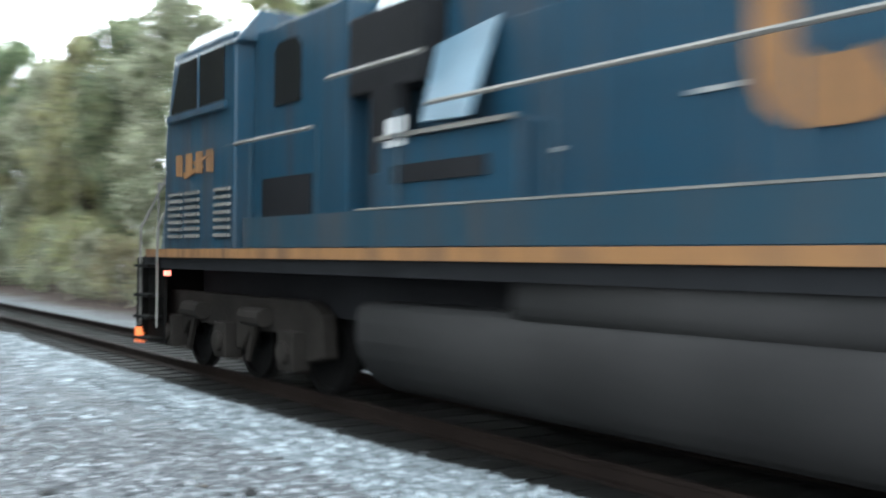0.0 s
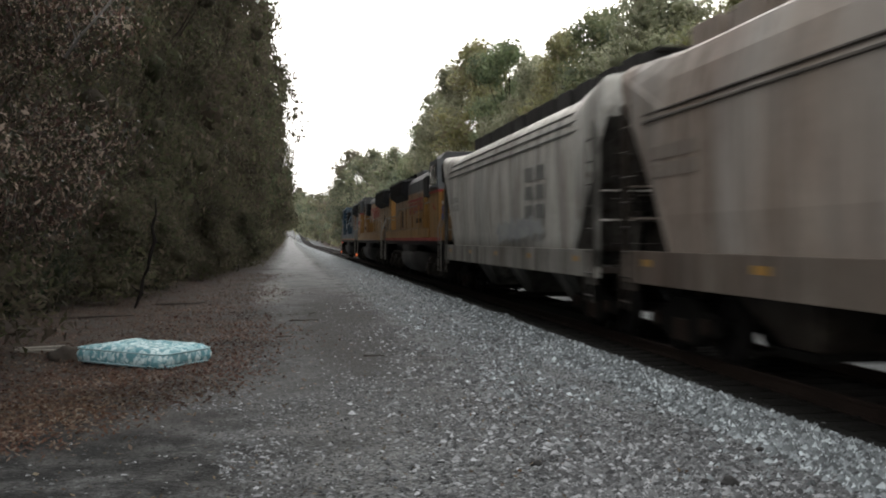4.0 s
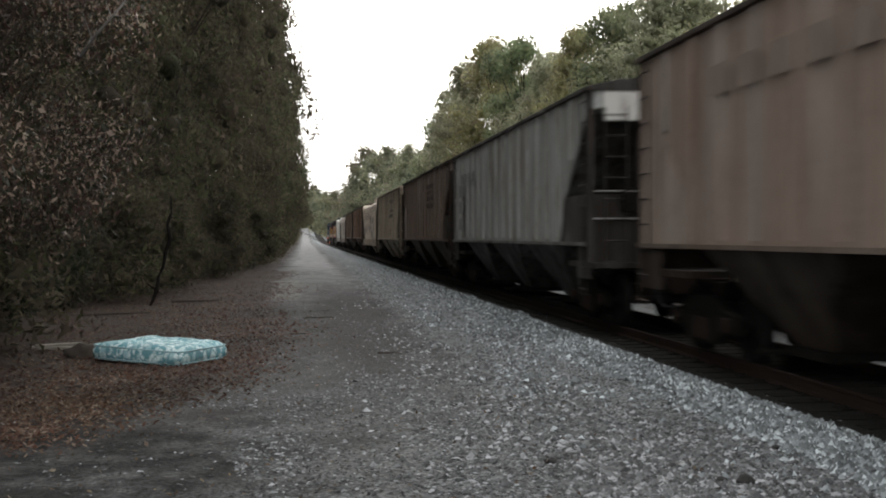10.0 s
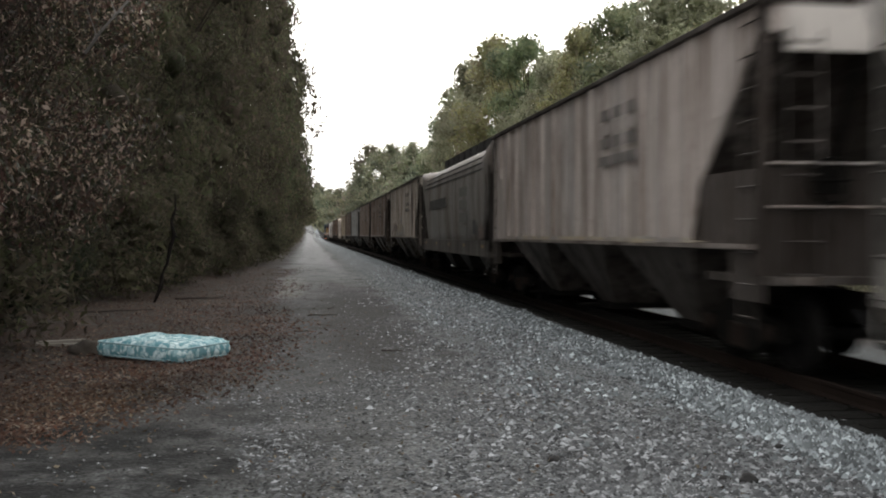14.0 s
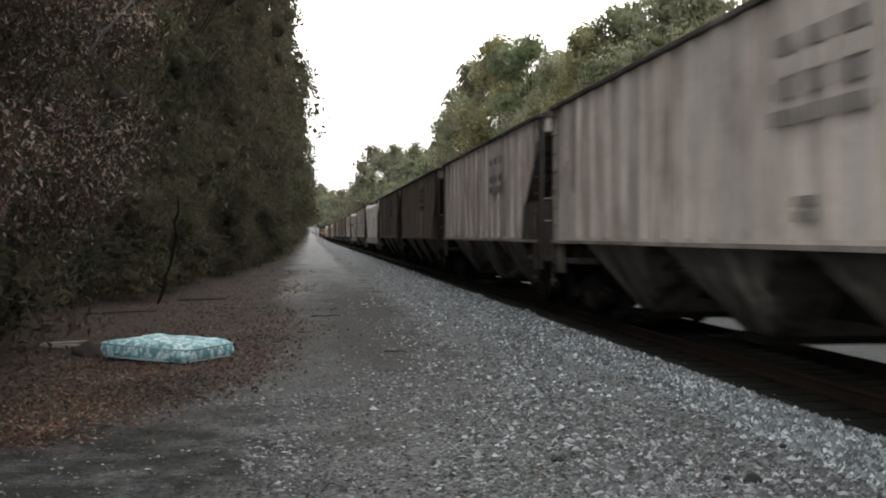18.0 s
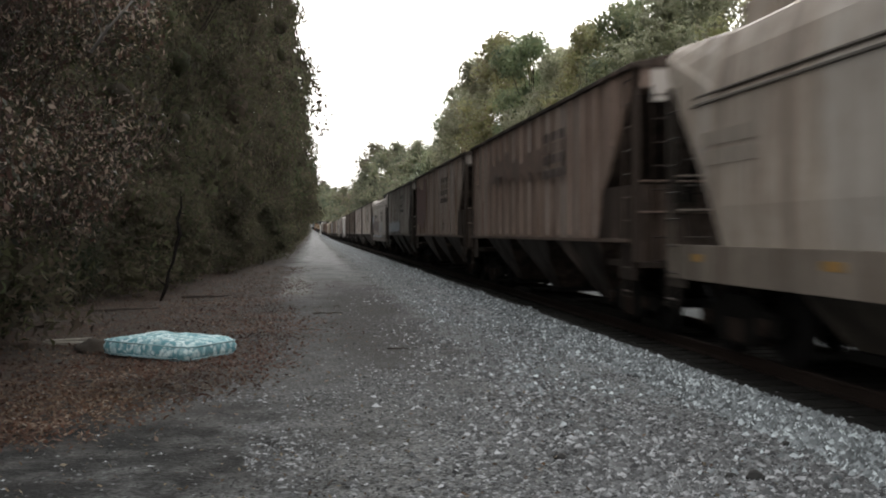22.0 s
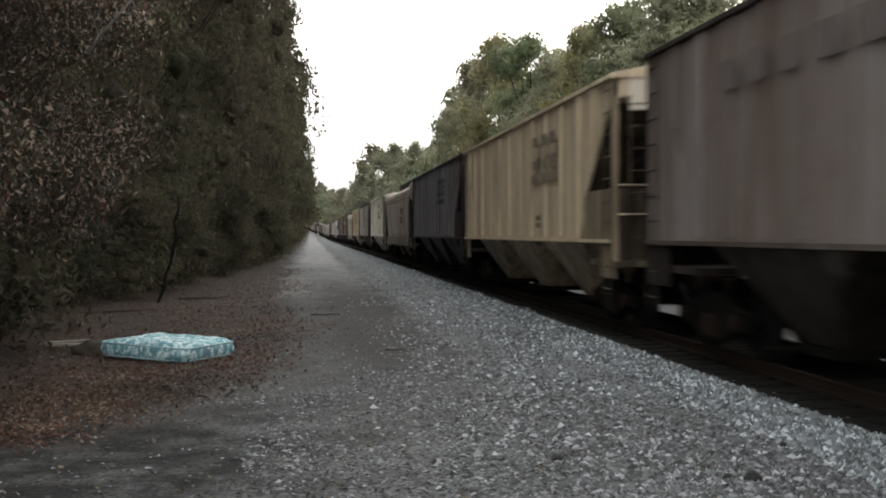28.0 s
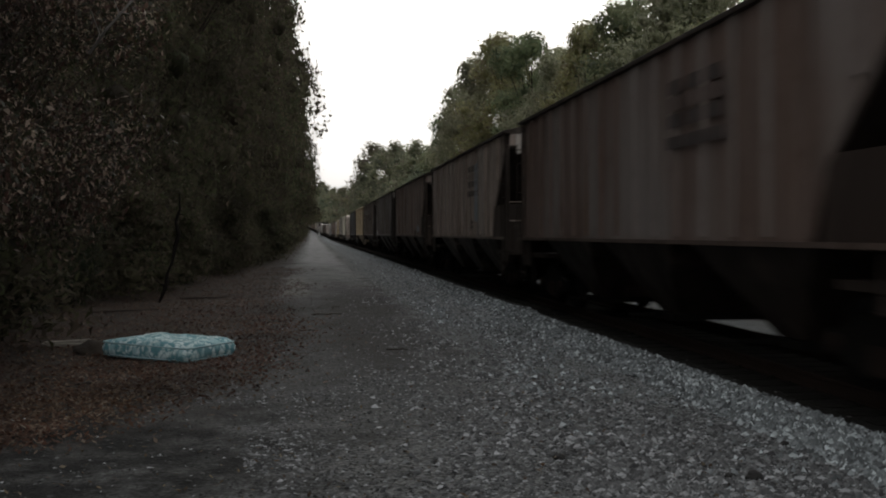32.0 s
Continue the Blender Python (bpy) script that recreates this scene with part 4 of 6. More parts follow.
def common_ends(car, cut, top, panel, clean=False):
    """End platforms, corner posts, ladders, grab irons, brake gear and couplers of a hopper car."""
    metal = SILLPAINT if clean else ENDPAINT if panel else BAYPAINT
    for e in (-1, 1):
        bm = bmesh.new()
        box(bm, -1.45, 1.45, min(e * 6.6, e * 8.45), max(e * 6.6, e * 8.45), 1.1, 1.2)
        part("end_platform", bm, BAYPAINT, car, bevel=0.01)
        for s in (-1, 1):
            bm = bmesh.new()
            box(bm, s * 1.5 - 0.05, s * 1.5 + 0.05, e * 8.35 - 0.05, e * 8.35 + 0.05, 1.2, top)
            part("corner_post", bm, metal, car)
            make_ladder(car, s * 1.57, e * 8.1, 0.6, top - 0.05, "y")
            if panel:
                bm = bmesh.new()
                box(bm, s * 1.5 - 0.012, s * 1.5 + 0.012, min(e * 7.5, e * 8.38), max(e * 7.5, e * 8.38), 0.9, 1.47)
                part("step_panel", bm, SILLPAINT if clean else BAYPAINT, car)
            bm = bmesh.new()
            if not panel:
                box(bm, s * 1.52 - 0.012, s * 1.52 + 0.012, min(e * 7.7, e * 8.38), max(e * 7.7, e * 8.38), 0.9, 1.3)
            else:
                prism(bm, ((e * (cut - 0.1), 1.5), (e * 8.38, 1.48), (e * 8.38, 2.4), (e * 8.0, 2.45), (e * (cut + 0.05), 2.45)), s * 1.52 - 0.012, s * 1.52 + 0.012)
            part("corner_panel", bm, metal, car)
        make_ladder(car, -1.05, e * 8.44, 1.1, top - 0.3, "x")
        if panel:
            bm = bmesh.new()
            box(bm, -1.5, 1.5, e * 8.34 - 0.015, e * 8.34 + 0.015, 1.2, 2.45)
            part("end_panel", bm, BAYPAINT, car)
            bm = bmesh.new()
            box(bm, -1.28, 1.28, e * 8.42 - 0.02, e * 8.42 + 0.02, top - 0.54, top - 0.02)
            part("end_bulkhead", bm, PALEPAINT, car, "pale bulkhead under the roof's end")
        for z in (2.0, 2.5):
            bm = bmesh.new()
            rod(bm, (-1.45, e * 8.4, z), (1.45, e * 8.4, z), 0.018, 5)
            part("grab_iron", bm, HOPPER, car)
        for k in (-0.3, 0.3):
            bm = bmesh.new()
            rod(bm, (k, e * 7.1, 1.2), (k, e * 8.2, 3.6), 0.06, 6)
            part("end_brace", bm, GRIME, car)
        make_coupler(car, e * 8.4, e)
    bm = bmesh.new()
    for i in range(16):
        a, b = 6.2832 * i / 16, 6.2832 * (i + 1) / 16
        rod(bm, (-0.75 + 0.26 * math.cos(a), -8.5, 2.3 + 0.26 * math.sin(a)), (-0.75 + 0.26 * math.cos(b), -8.5, 2.3 + 0.26 * math.sin(b)), 0.016, 5)
    rod(bm, (-1.0, -8.5, 2.3), (-0.5, -8.5, 2.3), 0.014, 5)
    rod(bm, (-0.75, -8.5, 2.05), (-0.75, -8.5, 2.55), 0.014, 5)
    box(bm, -0.9, -0.6, -8.5, -8.38, 2.15, 2.45)
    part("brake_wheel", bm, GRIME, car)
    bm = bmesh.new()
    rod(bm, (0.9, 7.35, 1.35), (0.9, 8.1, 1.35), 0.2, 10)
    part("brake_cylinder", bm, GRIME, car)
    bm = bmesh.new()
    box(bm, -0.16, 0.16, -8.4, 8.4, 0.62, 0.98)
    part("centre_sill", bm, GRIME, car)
    for y in (-6.9, 6.9):
        make_truck(car, y)


def hopper_bays(car, n, top, wide, paint):
    for i in range(n):
        c = (i - (n - 1) / 2) * 4.35
        bm = bmesh.new()
        w = 1.8
        loft(bm, [[(-wide * k, c - d, z), (wide * k, c - d, z), (wide * k, c + d, z), (-wide * k, c + d, z)] for k, d, z in ((0.97, w, top), (0.8, w * 0.62, top - 0.5), (0.52, 0.42, 0.36))])
        bay = part("hopper_bay", bm, paint, car, "grimy discharge hopper, painted dark as in shade")
        bm = bmesh.new()
        box(bm, -wide * 0.6, wide * 0.6, c - 0.5, c + 0.5, 0.26, 0.37)
        rod(bm, (-wide * 0.9, c + 0.3, 0.3), (wide * 0.9, c + 0.3, 0.3), 0.04, 6)
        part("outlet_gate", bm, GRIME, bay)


def roof_walk(car, z, high):
    bm = bmesh.new()
    box(bm, -0.42, 0.42, -8.4, 8.4, z + high, z + high + 0.045)
    for i in range(12):
        y = -8.1 + i * 16.2 / 11
        box(bm, -0.42, 0.42, y - 0.03, y + 0.03, z - 0.12, z + high + 0.002)
    part("roof_walk", bm, WALKWAY, car)


def make_rib_car(name, posts, panel):
    """Covered hopper with flat sides and upright side posts."""
    car = new(name)
    paint = HOPPER if posts > 10 else CLEAN
    top, cut = 4.34, 6.5
    side = ((-8.4, top), (8.4, top), (8.4, 4.0), (8.2, 3.95), (cut, 2.3), (cut - 0.35, 1.54), (-cut + 0.35, 1.54), (-cut, 2.3), (-8.2, 3.95), (-8.4, 4.0))
    bm = bmesh.new()
    prism(bm, side, -1.54, 1.54)
    part("body", bm, paint, car)
    bm = bmesh.new()
    prism(bm, ((-1.62, top - 0.03), (-1.62, top + 0.05), (-0.9, top + 0.2), (0.9, top + 0.2), (1.62, top + 0.05), (1.62, top - 0.03)), -8.46, 8.46, "y")
    part("roof", bm, BAYPAINT if posts > 10 else paint, car, bevel=0.015)
    # extra dark sheets over the slopes paint in the shade between the cars
    for e in (-1, 1):
        bm = bmesh.new()
        prism(bm, ((e * 8.2, 3.92), (e * 8.24, 3.92), (e * (cut + 0.05), 2.3), (e * (cut - 0.3), 1.54), (e * (cut - 0.34), 1.54), (e * (cut + 0.01), 2.3)), -1.5, 1.5)
        part("end_sheet", bm, BAYPAINT, car, "sloping end sheet, grimy and painted dark as in shade")
    for s in (-1, 1):
        bm = bmesh.new()
        box(bm, s * 1.57 - 0.032, s * 1.57 + 0.032, -8.3, 8.3, 1.51, 1.57)
        part("side_sill", bm, paint if posts <= 10 else SILLPAINT, car)
        # at the front end a sheet closes the corner below the slope
        bm = bmesh.new()
        prism(bm, ((cut - 0.36, 1.57), (8.36, 1.57), (8.36, 4.0), (8.2, 3.96), (cut - 0.01, 2.3)), s * 1.535 - 0.012, s * 1.535 + 0.012)
        part("corner_sheet", bm, paint, car)
    bm = bmesh.new()
    box(bm, -0.03, 0.03, -0.045, 0.045, 0, top - 0.04 - 1.62)
    first = None
    for s in (-1, 1):
        for i in range(posts):
            y = -6.2 + 12.4 * i / (posts - 1)
            if first is None:
                first = part("side_post", bm, paint, car)
                first.matrix_basis = pose(s * 1.57, y, 1.62)
            else:
                shared("side_post", first, pose(s * 1.57, y, 1.62), car)
        for e in (-1, 1):
            bm2 = bmesh.new()
            box(bm2, s * 1.57 - 0.03, s * 1.57 + 0.03, e * 7.2 - 0.045, e * 7.2 + 0.045, 3.15, top - 0.04)
            part("side_post", bm2, paint, car)
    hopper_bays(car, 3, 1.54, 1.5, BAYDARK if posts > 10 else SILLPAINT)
    roof_walk(car, top + 0.2, 0.1)
    for i in range(4):
        for s in (-1, 1):
            bm = bmesh.new()
            box(bm, s * 0.7 - 0.22, s * 0.7 + 0.22, -7.8 + i * 3.95, -4.15 + i * 3.95, top + 0.17, top + 0.27)
            part("hatch_cover", bm, paint, car, bevel=0.02)
    common_ends(car, cut, top - 0.02, panel, posts <= 10)
    return car


def make_barrel_car(name, section, ledge, label_walk=0.46, trough=WALKWAY, over=8.75, cut=0.3):
    """Covered hopper with a smooth curved shell; section: half outline (x, z) from the sill to the ridge."""
    car = new(name)
    low, high = section[0][1], section[-1][1]
    half = list(section) + [(-x, z) for x, z in reversed(section[:-1])]
    rings = []
    for y, zb, pinch in ((-over, high - 0.6, 0.98), (0.25 - over, high - 0.95, 0.99), (-7.7 - cut, 3.0, 1.0), (-7.05 - cut, 2.25, 1.0), (-6.45 - cut, low, 1.0), (-3, low, 1.0), (0, low, 1.0), (3, low, 1.0), (6.45 + cut, low, 1.0), (7.05 + cut, 2.25, 1.0), (7.7 + cut, 3.0, 1.0), (over - 0.25, high - 0.95, 0.99), (over, high - 0.6, 0.98)):
        rings.append([(x * pinch, y, zb + (z - low) * (high - zb) / (high - low)) for x, z in half])
    bm = bmesh.new()
    loft(bm, rings)
    part("shell", bm, HOPPER, car, smooth=cut > 0)
    # dark sheets over the shell's slopes, coloured for the shade of the end
    for e in (-1, 1):
        bm = bmesh.new()
        prism(bm, ((e * (over - 0.07), high - 0.75), (e * (over - 0.03), high - 0.75), (e * (7.77 + cut), 3.0), (e * (7.12 + cut), 2.25), (e * (6.52 + cut), low), (e * (6.48 + cut), low), (e * (7.08 + cut), 2.25), (e * (7.73 + cut), 3.0)), -1.42, 1.42)
        part("end_sheet", bm, BAYPAINT, car, "sloping end sheet, grimy and painted dark as in shade")
    for s in (-1, 1):
        bm = bmesh.new()
        box(bm, s * 1.5 - 0.05, s * 1.5 + 0.05, -8.4, 8.4, 1.02, 1.5)
        part("side_sill", bm, SILLPAINT, car, bevel=0.012)
        for k in range(5):
            bm = bmesh.new()
            box(bm, s * 1.552 - 0.003, s * 1.552 + 0.003, -7.4 + k * 3.6, -7.0 + k * 3.6, 1.28, 1.38)
            part("reflector", bm, REFLECTOR, car)
        for i, (x, z, w) in enumerate(ledge):
            bm = bmesh.new()
            box(bm, s * x - 0.025, s * x + 0.025, -7.3, 7.3, z - w, z + w)
            part("shell_bead", bm, STENCIL, car, bevel=0.008)
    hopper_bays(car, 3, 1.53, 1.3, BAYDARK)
    roof_walk(car, high, label_walk)
    for i in range(11):
        bm = bmesh.new()
        box(bm, -0.66, 0.66, -8.1 + i * 1.48, -7.0 + i * 1.48, high - 0.14, high + 0.45)
        part("hatch_trough", bm, trough, car, bevel=0.03)
    common_ends(car, 5.5, 3.75, False)
    return car


# ---------- markings ----------
def bars(car, name, material, x, y, z, w, h, cols, rows, lean=0.0, gap=0.25):
    """Worn stencil marks that cannot be read: plain blocks on a side, seen from the yard."""
    like = None
    for r in range(rows):
        for c in range(cols):
            m = pose(x, y - (c + 0.5) * w / cols, z - (r + 0.5) * h / rows - lean * c)
            if like is None:
                bm = bmesh.new()
                a, b = w / cols * (1 - gap) / 2, h / rows * (1 - gap) / 2
                prism(bm, ((-a, -b), (a, -b * 0.9), (a, b), (-a * 0.8, b), (-a, b * 0.7)), -0.004, 0.002)
                like = part(name, bm, material, car)
                like.matrix_basis = m
            else:
                shared(name, like, m, car)


def sprayed(name, colors, own=0.0):
    m, n, l, b = nodes_of(name)
    v = coords(n, l, (1, 1, 1), 20.0)
    t = n.new("ShaderNodeTexVoronoi")
    t.inputs["Scale"].default_value = 2.2
    wob = n.new("ShaderNodeVectorMath")
    wob.operation = "ADD"
    nn = n.new("ShaderNodeTexNoise")
    nn.inputs["Scale"].default_value = 2.5
    l.new(v, nn.inputs["Vector"])
    l.new(v, wob.inputs[0])
    l.new(nn.outputs["Color"], wob.inputs[1])
    l.new(wob.outputs[0], t.inputs["Vector"])
    r = n.new("ShaderNodeValToRGB")
    while len(r.color_ramp.elements) < len(colors):
        r.color_ramp.elements.new(0.5)
    for i, c in enumerate(colors):
        r.color_ramp.elements[i].position = i / (len(colors) - 0.999)
        r.color_ramp.elements[i].color = (*c, 1)
    l.new(t.outputs["Color"], r.inputs[0])
    shade = r.outputs[0]
    if own:
        # thin paint lets the car's colour through
        shade = mix(n, l, own, shade, n.new("ShaderNodeObjectInfo").outputs["Color"])
    l.new(shade, b.inputs["Base Color"])
    b.inputs["Roughness"].default_value = 0.55
    return m


SPRAY = {
    "blue": sprayed("sprayed_blue_paint", ((0.08, 0.115, 0.15), (0.19, 0.205, 0.21), (0.05, 0.07, 0.105), (0.23, 0.225, 0.215)), 0.4),
    "pale": sprayed("sprayed_pale_blue_paint", ((0.24, 0.28, 0.31), (0.17, 0.20, 0.23), (0.29, 0.31, 0.32))),
    "dark": sprayed("sprayed_dark_paint", ((0.014, 0.013, 0.014), (0.05, 0.032, 0.024), (0.02, 0.022, 0.024), (0.15, 0.075, 0.03), (0.016, 0.015, 0.016), (0.05, 0.048, 0.075), (0.07, 0.052, 0.042), (0.02, 0.018, 0.018))),
    "brown": sprayed("sprayed_brown_paint", ((0.08, 0.055, 0.045), (0.15, 0.10, 0.08), (0.05, 0.04, 0.035))),
    "yellow": sprayed("sprayed_yellow_paint", ((0.09, 0.10, 0.095), (0.13, 0.125, 0.11), (0.36, 0.27, 0.10), (0.30, 0.27, 0.20), (0.20, 0.22, 0.23)), 0.4),
    "red": sprayed("sprayed_dark_red_paint", ((0.09, 0.035, 0.03), (0.055, 0.026, 0.024))),
}


def graffiti(car, x, y, z, w, h, paint, seed, n=7, blocky=False, tight=1.0):
    """Sprayed paint: overlapping uneven blots a few millimetres proud of the side."""
    rng = random.Random(seed)
    for i in range(n):
        bm = bmesh.new()
        cy, cz = y - w * (i + 0.5 + (1 - tight) * rng.uniform(-0.5, 0.5)) / n, z - h * (rng.uniform(0.4, 0.6) if tight == 1 else rng.uniform(0.1, 0.9))
        ry, rz = w / n * tight * rng.uniform(0.55, 0.8), h * rng.uniform(0.38, 0.52)
        k = 4 if blocky else 18
        pts = []
        for j in range(k):
            a = 6.2832 * (j + 0.5) / k
            q = rng.uniform(1.1, 1.3) if blocky else rng.uniform(0.55, 1.25)
            pts.append((cy + ry * q * math.cos(a), cz + rz * q * math.sin(a)))
        d = x - 0.001 * i
        prism(bm, pts, d - 0.004, d)
        part("graffiti", bm, SPRAY[paint], car)


# ---------- the hopper cars of the train ----------
BARREL = ((1.46, 1.45), (1.5, 1.5), (1.535, 1.8), (1.565, 2.2), (1.585, 2.7), (1.59, 3.1), (1.58, 3.45), (1.565, 3.7), (1.53, 3.9), (1.46, 4.08), (1.32, 4.23), (1.05, 4.35), (0.6, 4.44), (0.0, 4.47))
SLAB = ((1.47, 1.42), (1.51, 1.47), (1.565, 2.0), (1.57, 3.38), (1.545, 3.44), (1.47, 3.88), (1.36, 4.2), (1.2, 4.3), (0.6, 4.39), (0.0, 4.42))


def make_train_cars():
    proto = {
        "rib": make_rib_car("hopper_car", 14, True),
        "wide": make_rib_car("hopper_car", 10, True),
        "barrel": make_barrel_car("hopper_car", BARREL, ((1.572, 3.62, 0.016), (1.55, 3.8, 0.016), (1.50, 3.98, 0.016))),
        "slab": make_barrel_car("hopper_car", SLAB, ((1.575, 3.36, 0.018), (1.56, 3.47, 0.014)), 0.46, HOPPER, 8.4, 0.0),
        "pale": make_barrel_car("hopper_car", BARREL, ((1.572, 3.62, 0.018), (1.55, 3.8, 0.018), (1.50, 3.98, 0.018)), 0.46, HOPPER),
    }
    used = set()
    out = []
    for t0, kind, color, label, extra in CARS:
        if kind in used:
            car = copy_thing(proto[kind], pose(0, 0, 0))
        else:
            used.add(kind)
            car = proto[kind]
        tagged(car, label, "hopper car", "covered hopper cars of the freight train")
        out.append((car, t0 + 8.4 / SPEED))
        for o in car.children_recursive:
            o.color = (*color, 1)
    for (car, _), (t0, kind, color, label, extra) in zip(out, CARS):
        x = {"rib": -1.606, "wide": -1.606, "barrel": -1.60, "pale": -1.60, "slab": -1.582}[kind]
        for e in extra:
            if e[0] == "paint":
                graffiti(car, x, *e[1:])
            else:
                bars(car, e[0], {"d": STENCIL, "f": FAINT, "l": PALESTENCIL}[e[1]], x, *e[2:])
        for o in car.children:
            o.color = (*color, 1)
    return out


# first front corner's passing time, kind, colour, label, marks (place from the front corner backwards: y, z, width, height)
LOGO = (("logo_mark", "d", -2.05, 3.86, 2.1, 0.3, 3, 1, 0.0, 0.34), ("logo_mark", "f", -2.05, 3.62, 2.1, 0.3, 3, 1, 0.0, 0.3), ("logo_mark", "d", -2.05, 3.38, 2.1, 0.3, 3, 1, 0.0, 0.34),
        ("logo_bar", "d", -2.05, 3.03, 2.1, 0.2, 3, 1, 0.0, 0.1))
BIGLOGO = (("logo_mark", "d", -2.15, 3.9, 2.45, 0.34, 3, 1, 0.0, 0.34), ("logo_mark", "f", -2.15, 3.63, 2.45, 0.34, 3, 1, 0.0, 0.3), ("logo_mark", "d", -2.15, 3.36, 2.45, 0.32, 3, 1, 0.0, 0.34),
           ("logo_bar", "d", -2.15, 3.02, 2.45, 0.22, 3, 1, 0.0, 0.1))
DATA = ("data_mark", "d", -2.6, 2.1, 0.6, 0.32, 1, 2)
MARKS = ("reporting_mark", "f", 7.0, 3.0, 1.7, 0.5, 4, 2)
BAND = ("lettering_mark", "f", 5.6, 3.9, 6.5, 0.6, 8, 1, 0.0, 0.36)
CARS = []


def wagon(passes, kind, color, label, marks):
    CARS.append((passes, kind, color, label, marks))


wagon(2.45, "barrel", (0.500, 0.495, 0.455), "pale grey smooth-sided covered hopper with streaks and a dark emblem", (("logo_mark", "d", -3.3, 3.25, 1.9, 1.2, 2, 3), MARKS, ("paint", -0.5, 2.2, 4.5, 0.6, "blue", 1)))
wagon(3.29, "slab", (0.235, 0.20, 0.168), "grey-brown covered hopper with a dark ledge under the roof", (("logo_mark", "f", -3.0, 3.2, 2.6, 1.3, 3, 3), MARKS))
wagon(4.165, "rib", (0.125, 0.086, 0.062), "dark brown ribbed covered hopper", (*LOGO,))
wagon(5.039, "rib", (0.182, 0.112, 0.076), "brown ribbed covered hopper", (*LOGO, MARKS))
wagon(5.877, "pale", (0.504, 0.420, 0.324), "beige smooth-sided hopper with many brown sprayed blots", (("paint", 7.4, 3.45, 13.8, 0.7, "brown", 2, 11, False, 0.55), ("paint", 7.0, 2.6, 13.4, 0.9, "brown", 22, 12, False, 0.5), ("logo_mark", "d", -1.6, 3.35, 1.6, 0.75, 1, 1), ("logo_mark", "d", -1.6, 2.5, 1.6, 0.2, 1, 1), ("data_mark", "d", -2.6, 2.1, 0.6, 0.42, 1, 1)))
wagon(6.69, "wide", (0.340, 0.285, 0.215), "tan ribbed covered hopper with dark block emblem", (*BIGLOGO, MARKS, DATA))
wagon(7.57, "rib", (0.138, 0.099, 0.075), "dark brown ribbed covered hopper", (*LOGO,))
wagon(8.39, "rib", (0.300, 0.310, 0.300), "blue-grey weathered ribbed covered hopper", (("lettering_mark", "f", 6.5, 3.7, 3.0, 0.4, 4, 1), ("logo_mark", "f", 6.9, 3.4, 1.2, 1.6, 1, 3)))
wagon(9.298, "rib", (0.231, 0.184, 0.152), "brown ribbed hopper with a faded dark lettering band", (BAND, *LOGO))
wagon(10.13, "rib", (0.219, 0.169, 0.138), "brown ribbed hopper with faded dark lettering", (BAND, *LOGO, DATA))
wagon(11.049, "rib", (0.515, 0.458, 0.393), "pale tan ribbed hopper with rust and yellow graffiti", (*LOGO, ("paint", 6.6, 2.2, 4.2, 0.6, "brown", 33, 9, False, 0.5), ("paint", 4.0, 2.25, 5.5, 0.6, "yellow", 3, 9), ("paint", 3.6, 1.95, 5.0, 0.34, "blue", 34, 8), ("paint", 0.4, 2.7, 0.7, 0.6, "blue", 35, 2), ("paint", -5.2, 4.2, 0.9, 2.3, "brown", 4, 2)))
wagon(11.902, "barrel", (0.255, 0.245, 0.228), "grey-brown smooth-sided covered hopper with stains", (("lettering_mark", "d", 5.5, 3.1, 5.0, 0.45, 6, 1, 0, 0.15), ("logo_mark", "f", -2.6, 3.3, 2.2, 1.7, 1, 4), ("data_mark", "d", -5.6, 2.2, 0.8, 0.6, 1, 1), ("paint", -7.0, 2.0, 0.8, 0.5, "brown", 5, 2)))
wagon(12.71, "rib", (0.510, 0.454, 0.416), "light grey-brown ribbed covered hopper", (*LOGO, ("paint", 6.5, 1.66, 13, 0.1, "yellow", 6, 9)))
wagon(13.599, "barrel", (0.51, 0.49, 0.455), "pale grey smooth-sided covered hopper", (MARKS, ("logo_mark", "d", -3.0, 3.2, 1.6, 1.0, 2, 2)))
wagon(14.457, "rib", (0.114, 0.091, 0.076), "dark brown ribbed covered hopper", (*LOGO,))
wagon(15.315, "rib", (0.146, 0.120, 0.101), "dark brown ribbed hopper with rust runs", (*LOGO,))
wagon(16.182, "rib", (0.596, 0.536, 0.501), "pale pinkish grey ribbed hopper with rust runs", (*LOGO,))
wagon(17.015, "rib", (0.596, 0.544, 0.494), "pale tan-grey ribbed covered hopper", (*LOGO, DATA))
wagon(17.892, "barrel", (0.385, 0.355, 0.322), "grey smooth-sided hopper with dark and orange graffiti along its foot", (("paint", 7.5, 2.7, 8.2, 1.05, "dark", 8, 16), ("paint", -0.4, 2.6, 5.0, 1.0, "blue", 28, 8), ("paint", 7.2, 1.5, 11.5, 0.2, "pale", 38, 12), ("paint", 7.6, 3.2, 1.8, 0.9, "pale", 18, 3), ("lettering_mark", "d", 5.0, 3.15, 3.6, 0.4, 5, 1), ("logo_mark", "d", -2.6, 3.3, 2.3, 0.9, 2, 3), ("paint", 3.0, 1.46, 10, 0.26, "dark", 9, 14, False, 0.8)))
wagon(18.75, "rib", (0.231, 0.220, 0.200), "grey-green ribbed hopper with pale blue graffiti", (*LOGO, ("paint", 6.6, 2.45, 8.2, 0.85, "pale", 10, 12)))
wagon(19.638, "rib", (0.249, 0.194, 0.159), "reddish brown ribbed hopper with a dark red panel", (*LOGO, DATA, ("paint", 7.2, 4.2, 4.0, 2.4, "red", 11, 4, True)))
